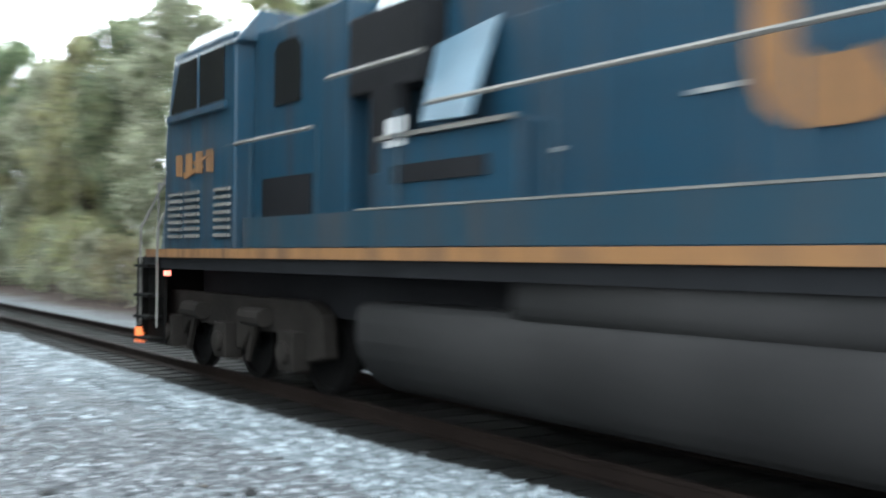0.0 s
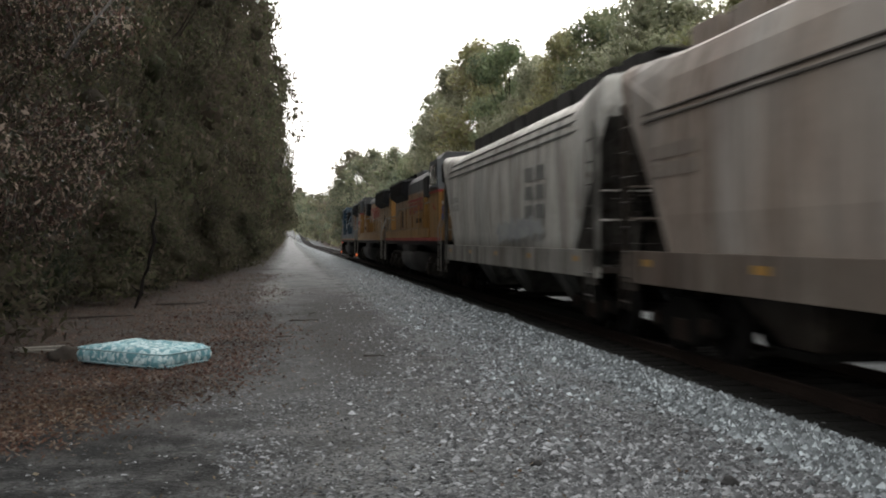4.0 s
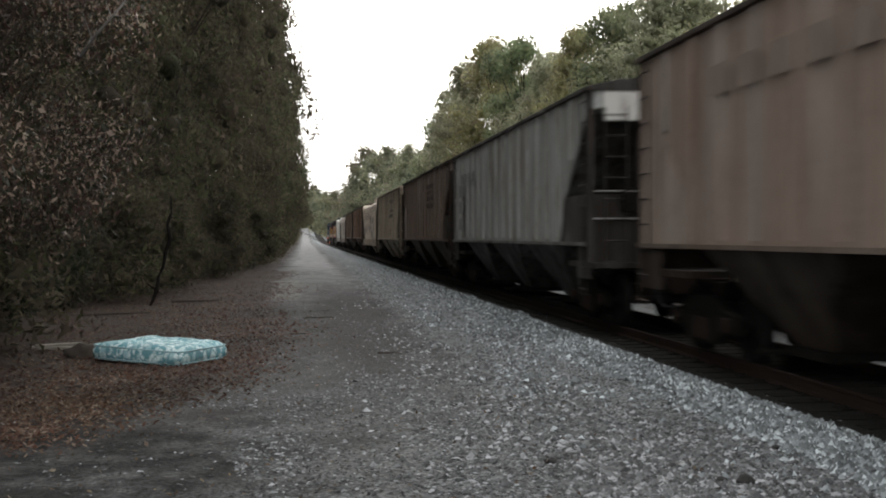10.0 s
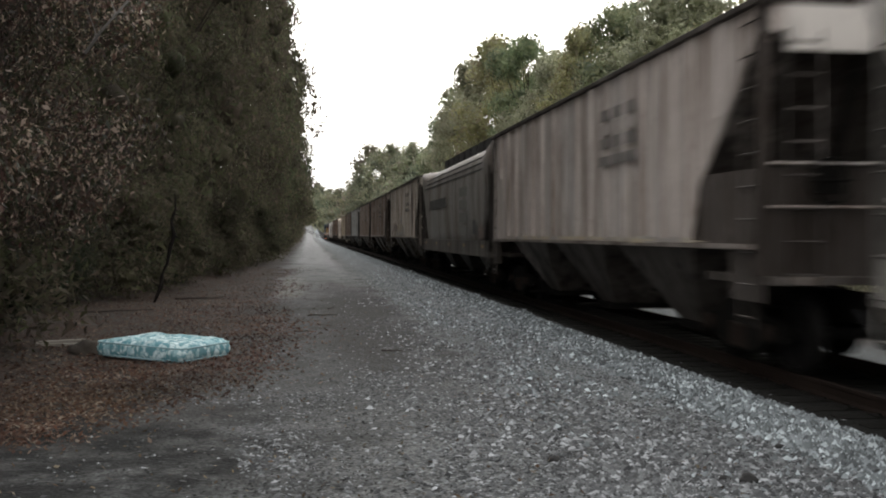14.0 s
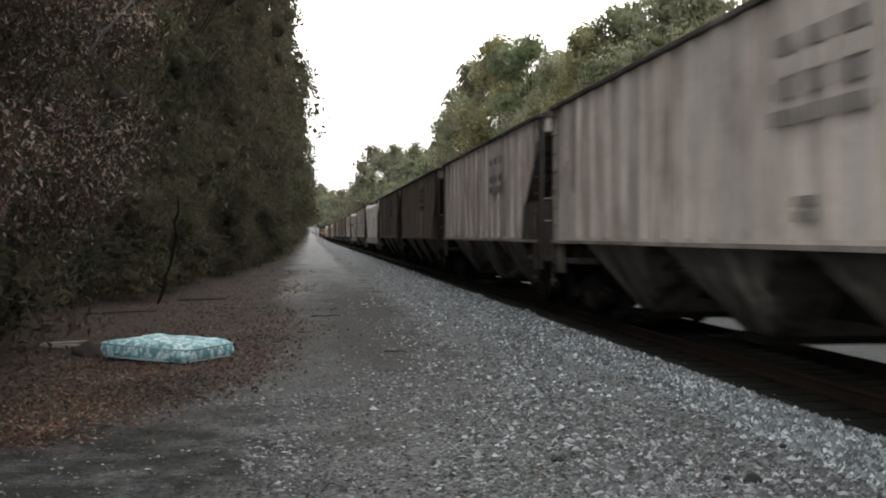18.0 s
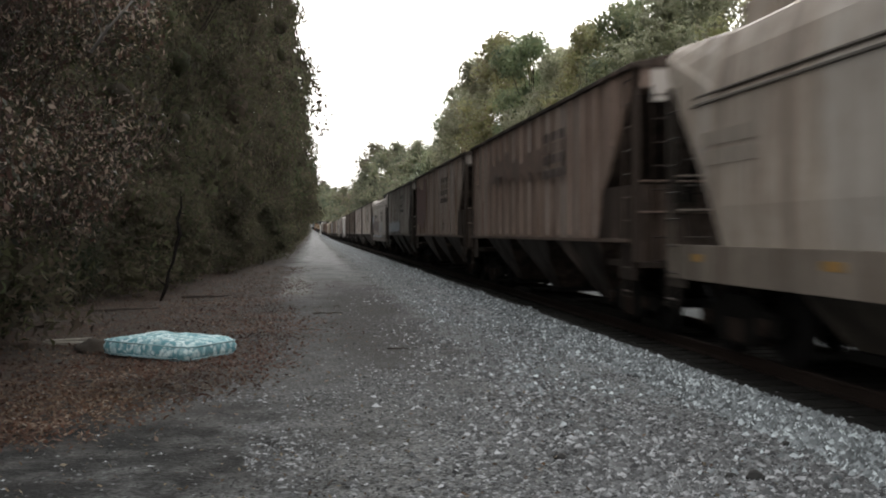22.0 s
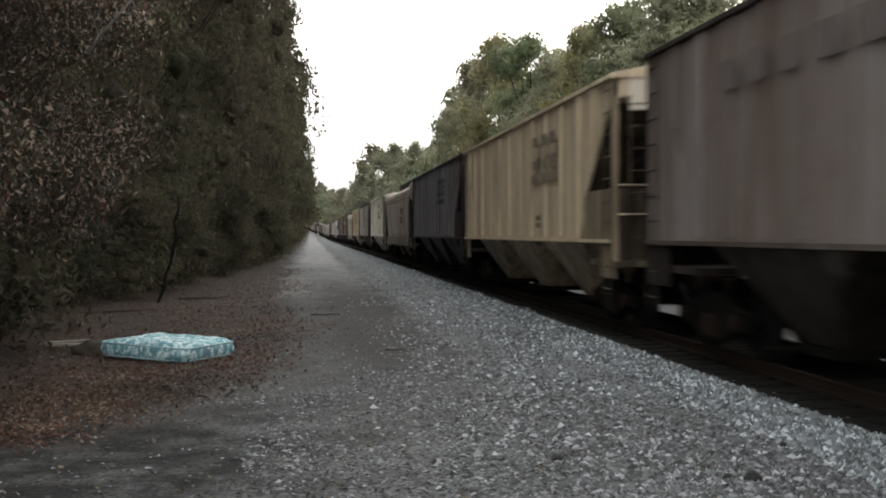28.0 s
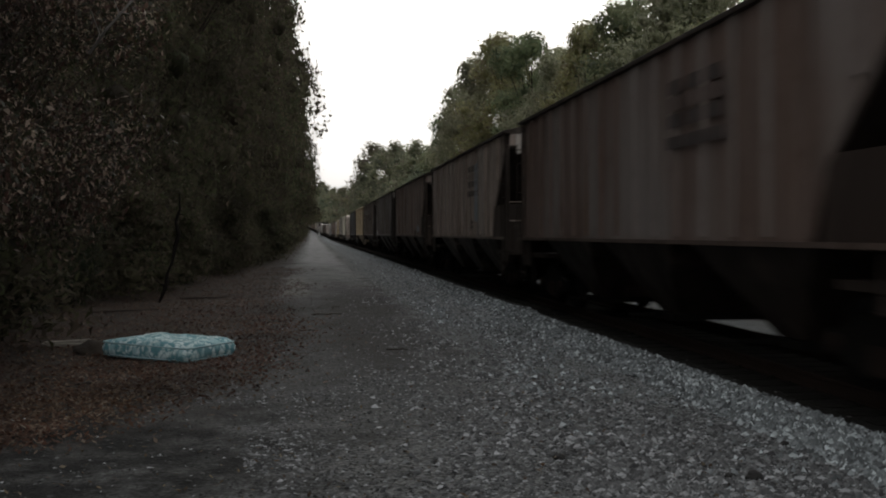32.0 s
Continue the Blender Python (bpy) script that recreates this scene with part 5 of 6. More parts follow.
wagon(20.486, "rib", (0.231, 0.171, 0.140), "brown ribbed hopper with rust runs", (*LOGO, ("paint", 5.0, 3.7, 7.0, 0.8, "brown", 12, 6)))
wagon(21.336, "slab", (0.312, 0.269, 0.225), "grey-brown hopper with dark ledge and block emblem", (("logo_mark", "d", -2.2, 3.3, 2.7, 0.62, 3, 1, 0.0, 0.2), ("logo_bar", "d", -2.2, 2.6, 2.7, 0.18, 3, 1, 0.0, 0.08), MARKS))
wagon(22.175, "wide", (0.620, 0.520, 0.360), "yellow-tan ribbed covered hopper", (*BIGLOGO, MARKS, DATA))
wagon(23.013, "rib", (0.50, 0.475, 0.44), "light grey ribbed hopper with blue graffiti", (*LOGO, MARKS, ("paint", 1.0, 2.4, 7.5, 0.6, "blue", 13, 12, False, 0.8)))
wagon(23.911, "wide", (0.70, 0.67, 0.57), "pale green-grey ribbed covered hopper", (*BIGLOGO, MARKS, DATA))
wagon(24.773, "barrel", (0.41, 0.335, 0.28), "tan-brown smooth-sided covered hopper", (MARKS, ("logo_mark", "d", -3.0, 3.2, 1.8, 1.0, 2, 2)))
wagon(25.63, "rib", (0.143, 0.145, 0.158), "dark slate-grey ribbed covered hopper", (*LOGO,))
wagon(26.44, "wide", (0.600, 0.495, 0.345), "tan ribbed covered hopper with dark block emblem", (*BIGLOGO, DATA))
wagon(27.30, "rib", (0.165, 0.14, 0.125), "dark brown-grey ribbed hopper with faded lettering", (BAND, *LOGO))
wagon(28.20, "rib", (0.195, 0.18, 0.17), "grey-brown ribbed hopper with pale streaks", (("data_mark", "l", 6.5, 1.95, 1.6, 0.4, 3, 1),))
wagon(29.085, "rib", (0.231, 0.182, 0.158), "brown ribbed hopper with a pale blue patch", (("data_mark", "d", -4.0, 1.9, 0.7, 0.5, 1, 1), ("paint", -5.2, 2.1, 0.8, 0.45, "pale", 62, 2)))
wagon(29.987, "rib", (0.360, 0.300, 0.265), "brown ribbed hopper with a pale blue stripe", (*LOGO, DATA, ("paint", -3.5, 4.2, 0.5, 2.5, "pale", 61, 1, True)))
wagon(30.86, "rib", (0.138, 0.101, 0.088), "dark brown ribbed covered hopper", (*LOGO,))
wagon(31.73, "rib", (0.188, 0.143, 0.121), "brown ribbed covered hopper", (*LOGO,))

# ---------- engines: y runs forward from the middle, the yard is on the side of -x or +x ----------
def make_engine(name, scheme):
    """Six-axle road engine, 22.3 m long, with wide cab. scheme: hood, roof, sill, stripe, letter, end and step materials, roofline, stretch of the front, height of the grey cab top."""
    H, R, S, T = scheme[:4]
    roofline = scheme[7]
    e = new(name)
    F = 11.15

    def st(d):
        """Place along y of a point d metres behind the front."""
        return F - d
    # frame with its stripe
    bm = bmesh.new()
    box(bm, -1.5, 1.5, st(21.6), st(0.7), 1.35, 1.52)
    part("underframe", bm, BLACK, e)
    for s in (-1, 1):
        bm = bmesh.new()
        box(bm, s * 1.53 - 0.02, s * 1.53 + 0.02, st(21.4), st(0.9), 1.5, 1.61)
        part("sill_stripe", bm, T, e)
        bm = bmesh.new()
        box(bm, s * 1.52 - 0.02, s * 1.52 + 0.02, st(20.8), st(4.0), 1.62, 1.95)
        part("walkway_skirt", bm, S, e)
        bm = bmesh.new()
        box(bm, s * 1.525 - 0.02, s * 1.525 + 0.02, st(20.8), st(6.5), 1.953, 1.972)
        part("skirt_edge", bm, RAILING, e)
    bm = bmesh.new()
    box(bm, -0.95, 0.95, st(20.8), st(1.6), 0.95, 1.38)
    part("underbody", bm, BLACK, e)
    # long hood
    bm = bmesh.new()
    prism(bm, ((-1.0, 1.5), (-1.0, 3.93), (-0.8, 4.15), (0.8, 4.15), (1.0, 3.93), (1.0, 1.5)), st(21.0), st(5.8), "y")
    hood = part("long_hood", bm, H, e, bevel=0.03)
    bm = bmesh.new()
    prism(bm, ((-1.03, roofline), (-1.03, 3.92), (-0.81, 4.19), (0.81, 4.19), (1.03, 3.92), (1.03, roofline)), st(21.0), st(5.8), "y")
    part("hood_roof", bm, R, e, bevel=0.02)
    # hood doors
    for s in (-1, 1):
        for i in range(16):
            bm = bmesh.new()
            y = st(6.2 + i * 0.9)
            box(bm, s * 1.0 - 0.018, s * 1.0 + 0.018, y - 0.82, y, 2.0, 3.5)
            part("hood_door", bm, H, hood, bevel=0.008)
        # big dark air intake behind the cab
        bm = bmesh.new()
        box(bm, s * 1.1 - 0.2, s * 1.1 + 0.2, st(7.3), st(5.9), 3.08, 3.85)
        part("intake_box", bm, BLACK, e, bevel=0.03)
        bm = bmesh.new()
        box(bm, s * 1.2 - 0.22, s * 1.2 + 0.22, st(8.9), st(6.7), 1.6, 2.6)
        part("equipment_cabinet", bm, H, e, bevel=0.03)
        # flared radiators
        bm = bmesh.new()
        prism(bm, ((s * 0.95, 3.25), (s * 1.36, 3.5), (s * 1.3, 4.1), (s * 0.2, 4.2), (s * 0.2, 3.25)), st(20.2), st(14.9), "y")
        rad = part("radiator", bm, BLACK, e)
        bm = bmesh.new()
        prism(bm, ((s * 0.2, 4.205), (s * 1.34, 4.105), (s * 1.36, 4.16), (s * 0.2, 4.28)), st(20.3), st(14.8), "y")
        part("radiator_cap", bm, R, rad, bevel=0.01)
        bm = bmesh.new()
        box(bm, s * 1.362 - 0.008, s * 1.362 + 0.008, st(20.15), st(14.95), 3.5, 4.06)
        part("radiator_screen", bm, STEEL, rad)
        for i in range(9):
            bm = bmesh.new()
            box(bm, s * 1.375 - 0.008, s * 1.375 + 0.008, st(20.1), st(15.0), 3.53 + i * 0.055, 3.56 + i * 0.055)
            part("screen_slat", bm, STEEL, rad)
    bm = bmesh.new()
    box(bm, -0.97, 0.97, st(21.1), st(20.98), 1.6, 4.05)
    part("hood_end", bm, scheme[5], e, bevel=0.02)
    for i in range(3):
        bm = bmesh.new()
        rod(bm, (0, st(16.2 + i * 1.6), 4.35), (0, st(16.2 + i * 1.6), 4.5), 0.6, 18)
        part("roof_fan", bm, STEEL, e)
    bm = bmesh.new()
    box(bm, -0.3, 0.3, st(10.6), st(9.4), 4.18, 4.42)
    part("exhaust_stack", bm, BLACK, e, bevel=0.03)
    bm = bmesh.new()
    box(bm, -0.75, 0.75, st(13.8), st(11.6), 4.15, 4.4)
    part("brake_hatch", bm, R, e, bevel=0.05)
    # cab
    bm = bmesh.new()
    prism(bm, ((st(3.7), 1.5), (st(3.7), 4.15), (st(1.85), 4.15), (st(1.55), 3.1), (st(1.5), 1.5)), -1.52, 1.52)
    cab = part("cab", bm, H, e, bevel=0.04)
    bm = bmesh.new()
    prism(bm, ((-1.55, 4.0), (-1.2, 4.4), (1.2, 4.4), (1.55, 4.0)), st(3.8), st(1.85), "y")
    part("cab_roof", bm, R, e, bevel=0.03)
    upper = scheme[9]
    if upper:
        bm = bmesh.new()
        prism(bm, ((st(3.72), upper), (st(3.72), 4.16), (st(1.84), 4.16), (st(1.53), upper)), -1.535, 1.535)
        part("cab_upper", bm, R, e, bevel=0.02)
        bm = bmesh.new()
        box(bm, -1.54, 1.54, st(3.74), st(1.52), upper - 0.07, upper + 0.01)
        part("red_line", bm, RED, e)
    bm = bmesh.new()
    prism(bm, ((st(5.8), 1.5), (st(5.8), 4.12), (st(3.7), 4.12), (st(3.7), 1.5)), -1.25, 1.25)
    part("rear_cab_bay", bm, H, e, bevel=0.03)
    if upper:
        bm = bmesh.new()
        prism(bm, ((st(5.82), roofline), (st(5.82), 4.14), (st(3.7), 4.14), (st(3.7), roofline)), -1.262, 1.262)
        part("bay_upper", bm, R, e, bevel=0.02)
    for s in (-1, 1):
        bm = bmesh.new()
        prism(bm, ((st(3.45), 3.35), (st(3.45), 4.0), (st(2.1), 4.0), (st(1.8), 3.35)), s * 1.54 - 0.012, s * 1.54 + 0.012)
        w = part("side_window", bm, GLASS, cab)
        bm = bmesh.new()
        box(bm, s * 1.56 - 0.03, s * 1.56 + 0.03, st(3.55), st(1.75), 3.25, 3.34)
        box(bm, s * 1.545 - 0.014, s * 1.545 + 0.014, st(2.75), st(2.68), 3.34, 4.0)
        part("window_frame", bm, R if upper else H, w)
        bm = bmesh.new()
        prism(bm, ((st(4.85), 3.2), (st(4.85), 3.8), (st(4.75), 3.9), (st(4.35), 3.9), (st(4.25), 3.8), (st(4.25), 3.2)), s * 1.26 - 0.012, s * 1.26 + 0.012)
        part("door_window", bm, GLASS, e)
        # louvred boxes low on the cab
        for d in () if T is RED else (1.75, 2.3, 3.2):
            for i in range(7):
                bm = bmesh.new()
                box(bm, s * 1.53 - 0.03, s * 1.53 + 0.03, st(d + 0.42), st(d), 1.75 + i * 0.09, 1.79 + i * 0.09)
                part("louvre", bm, RAILING if roofline > 3.8 else H, cab)
        if T is not RED:
            bars(cab, "number_mark", scheme[4], s * 1.53, st(1.9), 3.1, 1.3, 0.4, 4, 1)
        bm = bmesh.new()
        prism(bm, ((st(2.2), 2.58), (st(2.62), 2.62), (st(2.5), 2.7), (st(3.1), 2.76), (st(2.72), 2.66), (st(2.86), 2.6), (st(2.25), 2.5)), s * 1.53 - 0.008, s * 1.53 + 0.008)
        part("emblem", bm, scheme[4], cab)
    # nose
    bm = bmesh.new()
    wide, z1 = 1.38, 3.18
    loft(bm, [[(-wide, st(1.62), 1.5), (wide, st(1.62), 1.5), (wide, st(1.62), z1), (-wide, st(1.62), z1)],
              [(-wide, st(1.3), 1.5), (wide, st(1.3), 1.5), (wide * 0.97, st(1.3), z1 - 0.08), (-wide * 0.97, st(1.3), z1 - 0.08)],
              [(-1.25, st(0.7), 1.5), (1.25, st(0.7), 1.5), (1.1, st(0.85), z1 - 0.3), (-1.1, st(0.85), z1 - 0.3)]])
    nose = part("nose", bm, H, e, bevel=0.03)
    if roofline < 3.8:
        # painted wings on the nose: a plain blue and white shape
        for s in (-1, 1):
            for k, (za, zb, mt) in enumerate(((2.66, 2.78, WHITE), (2.42, 2.62, WINGBLUE), (2.18, 2.38, WINGBLUE))):
                bm = bmesh.new()
                prism(bm, ((st(1.5), za + 0.02), (st(1.34), za), (st(1.32), zb), (st(1.5), zb)), s * 1.39 - 0.012, s * 1.39 + 0.012)
                part("nose_wing", bm, mt, nose)
        for k in (-1, 1):
            for za, zb, xa, xb, mt in ((2.62, 2.74, 0.2, 1.06, WHITE), (2.44, 2.56, 0.3, 1.12, WHITE), (2.26, 2.4, 0.35, 1.1, WHITE)):
                bm = bmesh.new()
                prism(bm, ((k * xa, za), (k * xb, za + 0.05), (k * (xb - 0.12), zb), (k * (xa + 0.1), zb)), st(0.87), st(0.74), "y")
                part("nose_wing", bm, mt, nose)
        bm = bmesh.new()
        prism(bm, ((-0.34, 2.6), (-0.3, 2.25), (0.0, 2.05), (0.3, 2.25), (0.34, 2.6)), st(0.865), st(0.72), "y")
        part("nose_shield", bm, WINGBLUE, nose)
    for x in (-0.95, 0.0, 0.95):
        bm = bmesh.new()
        box(bm, x - 0.44, x + 0.44, st(1.75), st(1.6), 3.2, 3.95)
        part("windscreen", bm, GLASS, cab)
    # ends: pilot, steps, railings, lamps
    for k, d in ((1, 0.5), (-1, 21.8)):
        bm = bmesh.new()
        box(bm, -1.5, 1.5, st(d) - 0.12, st(d) + 0.12, 0.35, 1.5)
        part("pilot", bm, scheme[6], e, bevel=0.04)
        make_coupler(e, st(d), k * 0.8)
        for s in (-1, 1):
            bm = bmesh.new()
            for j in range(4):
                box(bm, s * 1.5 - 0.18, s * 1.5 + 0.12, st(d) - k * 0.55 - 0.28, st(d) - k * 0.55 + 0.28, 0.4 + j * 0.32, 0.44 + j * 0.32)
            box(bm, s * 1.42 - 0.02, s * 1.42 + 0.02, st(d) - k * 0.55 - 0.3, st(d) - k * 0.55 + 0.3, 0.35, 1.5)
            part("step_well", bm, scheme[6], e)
            for dy in (-0.32, 0.32):
                bm = bmesh.new()
                rod(bm, (s * 1.56, st(d) - k * 0.55 + dy, 0.6), (s * 1.56, st(d) - k * 0.55 + dy, 1.9), 0.02)
                rod(bm, (s * 1.56, st(d) - k * 0.55 + dy, 1.9), (s * 1.25, st(d) - k * 0.55 + dy - k * 0.25, 2.65), 0.02)
                part("grab_rail", bm, RAILING, e)
        bm = bmesh.new()
        for x in (-1.2, -0.5, 0.5, 1.2):
            rod(bm, (x, st(d), 1.5), (x, st(d), 2.55), 0.02)
        rod(bm, (-1.2, st(d), 2.55), (1.2, st(d), 2.55), 0.02)
        part("end_railing", bm, RAILING, e)
    # side railings
    for s in (-1, 1):
        bm = bmesh.new()
        for a, b, z in ((7.7, 14.7, 2.82), (15.3, 20.3, 2.6)):
            rod(bm, (s * 1.5, st(a), z), (s * 1.5, st(b), z), 0.022)
        rod(bm, (s * 1.5, st(14.7), 2.82), (s * 1.5, st(15.3), 2.6), 0.022)
        rod(bm, (s * 1.5, st(20.3), 2.6), (s * 1.5, st(20.7), 2.45), 0.022)
        rod(bm, (s * 1.5, st(20.7), 2.45), (s * 1.5, st(20.9), 1.6), 0.022)
        part("handrail", bm, RAILING, e)
        for a, b, z in ((3.4, 5.5, 2.82), (5.8, 7.6, 3.27)):
            bm = bmesh.new()
            rod(bm, (s * 1.5, st(a), z), (s * 1.5, st(b), z), 0.022)
            part("handrail", bm, RAILING, e)
        bm = bmesh.new()
        box(bm, s * 1.27 - 0.02, s * 1.27 + 0.02, st(5.1), st(4.0), 1.95, 2.4)
        part("step_opening", bm, BLACK if roofline > 3.8 else H, e)
        # the dark inside a recess and a slot, put on as black boxes
        bm = bmesh.new()
        box(bm, s * 1.3 - 0.08, s * 1.3 + 0.08, st(6.95), st(6.5), 2.3, 3.1)
        part("cabinet_recess", bm, BLACK if roofline > 3.8 else H, e)
        bm = bmesh.new()
        box(bm, s * 1.43 - 0.012, s * 1.43 + 0.012, st(8.5), st(7.0), 2.18, 2.34)
        part("cabinet_slot", bm, BLACK, e)
        bm = bmesh.new()
        box(bm, s * 1.44 - 0.03, s * 1.44 + 0.03, st(8.85), st(6.75), 2.58, 2.62)
        part("cabinet_edge", bm, RAILING, e)
        for d, z in ((8.6, 2.35), (10.4, 2.62), (15.6, 2.75), (17.2, 2.95), (18.9, 2.95)):
            bm = bmesh.new()
            box(bm, s * 1.025 - 0.008, s * 1.025 + 0.008, st(d + 0.4), st(d), z, z + 0.035)
            part("pale_notice", bm, PALESTENCIL, e)
        bm = bmesh.new()
        box(bm, s * 1.02 - 0.012, s * 1.02 + 0.012, st(17.6), st(17.2), 2.1, 2.85)
        part("dark_door", bm, BLACK, e)
        for i, d in enumerate((4.1, 5.6, 7.2, 9.4, 11.6, 13.8, 16.0, 18.2, 20.4)):
            bm = bmesh.new()
            rod(bm, (s * 1.5, st(d), 1.6), (s * 1.5, st(d), 2.82 if d < 15 else 2.6), 0.02)
            part("stanchion", bm, S, e)
    # fuel tank and reservoirs
    bm = bmesh.new()
    prism(bm, ((-1.36, 1.2), (-1.44, 1.14), (-1.48, 1.0), (-1.475, 0.82), (-1.43, 0.66), (-1.34, 0.5), (-1.2, 0.37), (-1.0, 0.28), (1.0, 0.28), (1.2, 0.37), (1.34, 0.5), (1.43, 0.66), (1.475, 0.82), (1.48, 1.0), (1.44, 1.14), (1.36, 1.2)), st(13.6), st(6.4), "y")
    part("fuel_tank", bm, TANK, e, "dusty dark grey fuel tank", smooth=True)
    for s in (-1, 1):
        bm = bmesh.new()
        rod(bm, (s * 1.3, st(8.9), 1.27), (s * 1.3, st(13.4), 1.27), 0.17, 14)
        part("air_reservoir", bm, TANK, e, smooth=True)
    # three-axle trucks
    for c in (3.7, 17.9):
        bm = bmesh.new()
        box(bm, -0.9, 0.9, st(c) - 2.2, st(c) + 2.2, 0.7, 0.95)
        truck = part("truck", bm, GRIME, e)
        for s in (-1, 1):
            bm = bmesh.new()
            prism(bm, ((st(c) - 2.55, 1.0), (st(c) - 2.2, 1.14), (st(c) + 2.2, 1.14), (st(c) + 2.55, 1.0), (st(c) + 2.6, 0.5), (st(c) + 2.15, 0.42), (st(c) + 1.75, 0.5), (st(c) + 1.5, 0.72), (st(c) + 0.6, 0.7), (st(c) + 0.35, 0.45), (st(c) - 0.35, 0.45), (st(c) - 0.6, 0.7), (st(c) - 1.5, 0.72), (st(c) - 1.75, 0.5), (st(c) - 2.15, 0.42), (st(c) - 2.6, 0.5)), s * 1.1 - 0.1, s * 1.1 + 0.1)
            part("side_frame", bm, DUST, truck, bevel=0.03)
            for dy in (-1.95, 0, 1.95):
                bm = bmesh.new()
                box(bm, s * 1.24 - 0.12, s * 1.24 + 0.12, st(c) + dy - 0.2, st(c) + dy + 0.2, 0.32, 0.78)
                rod(bm, (s * 1.3, st(c) + dy, 0.53), (s * 1.42, st(c) + dy, 0.53), 0.14, 10)
                part("journal_box", bm, DUST, truck, bevel=0.02)
            for dy in (-1.0, 1.0):
                bm = bmesh.new()
                rod(bm, (s * 1.3, st(c) + dy - 0.3, 0.9), (s * 1.3, st(c) + dy + 0.3, 0.9), 0.12, 10)
                rod(bm, (s * 1.28, st(c) + dy, 0.9), (s * 1.28, st(c) + dy + 0.25, 0.35), 0.05, 6)
                part("brake_cylinder", bm, DUST, truck)
        for dy in (-1.95, 0, 1.95):
            make_wheelset(truck, st(c) + dy, 0.53, 0.53)
    # a longer front end: cab and nose are stretched, and the leading truck goes with them
    longer = scheme[8]
    for o in e.children_recursive if longer else ():
        inner = o.parent.name.split(".")[0] in ("truck", "wheelset")
        if o.name.split(".")[0] in ("truck", "side_frame", "journal_box", "brake_cylinder", "wheelset") and o.parent.name.split(".")[0] != "wheelset":
            at = o.matrix_basis.translation
            mid = sum(v.co.y for v in o.data.vertices) / len(o.data.vertices) + at.y
            if mid > 2.5:
                if o.name.split(".")[0] == "wheelset":
                    o.matrix_basis = pose(at.x, at.y + 1.1, at.z)
                else:
                    for v in o.data.vertices:
                        v.co.y += 1.1
        elif not inner and o.name.split(".")[0] != "fuel_tank":
            if o.matrix_basis.translation.length > 0.01:
                p = o.matrix_basis.translation.copy()
                if p.y > st(5.8):
                    p.y = st(5.8) + (p.y - st(5.8)) * (1 + longer / 5.8)
                    o.matrix_basis = pose(*p)
            else:
                for v in o.data.vertices:
                    if v.co.y > st(5.8):
                        v.co.y = st(5.8) + (v.co.y - st(5.8)) * (1 + longer / 5.8)
    # the superstructure stands on a deck 1.67 m above the rails and is 4.77 m high
    for o in e.children_recursive:
        if o.name.split(".")[0] not in ("wheelset", "wheel", "truck", "side_frame", "journal_box", "coupler", "air_hose", "fuel_tank"):
            for v in o.data.vertices:
                if v.co.z > 1.3 and o.matrix_basis.translation.length < 0.01:
                    v.co.z = 1.67 + (v.co.z - 1.54) * 1.084
    return e


def letters(e, x, paint, y, z, w, h, n, arc=False):
    """Big painted emblem on the hood: a horseshoe and slanting slabs, no writing."""
    def piece(outlines):
        bm = bmesh.new()
        for k, o in enumerate(outlines):
            prism(bm, o, x - 0.006 - 0.001 * k, x)
        part("hood_emblem", bm, paint, e)
    if not arc:
        for i in range(n):
            a = y - w * i / n
            b = a - w / n * 0.5
            piece([((a, z), (b, z), (b - 0.05, z - h), (a - 0.05, z - h))])
        return
    out, inn = [], []
    for i in range(19):
        a = radians(48 + 264 * i / 18)
        # squared-off horseshoe
        c, q = math.cos(a), math.sin(a)
        k = (abs(c) ** 3 + abs(q) ** 3) ** (-1 / 3)
        out.append((y - w * 0.17 - 0.17 * w * c * k, z - h / 2 + h / 2 * q * k))
        inn.append((y - w * 0.17 - 0.08 * w * c * k, z - h / 2 + h * 0.2 * q * k))
    bm = bmesh.new()
    loft(bm, [[(x - 0.006, *out[i]), (x - 0.006, *inn[i]), (x, *inn[i]), (x, *out[i])] for i in range(19)])
    part("hood_emblem", bm, paint, e)
    # two plain worn slabs beside the horseshoe
    for k in (0.42, 0.74):
        y0 = y - w * k
        piece([((y0, z), (y0 - w * 0.22, z), (y0 - w * 0.24, z - h * 0.1), (y0 - w * 0.24, z - h), (y0 - w * 0.02, z - h), (y0, z - h * 0.9))])


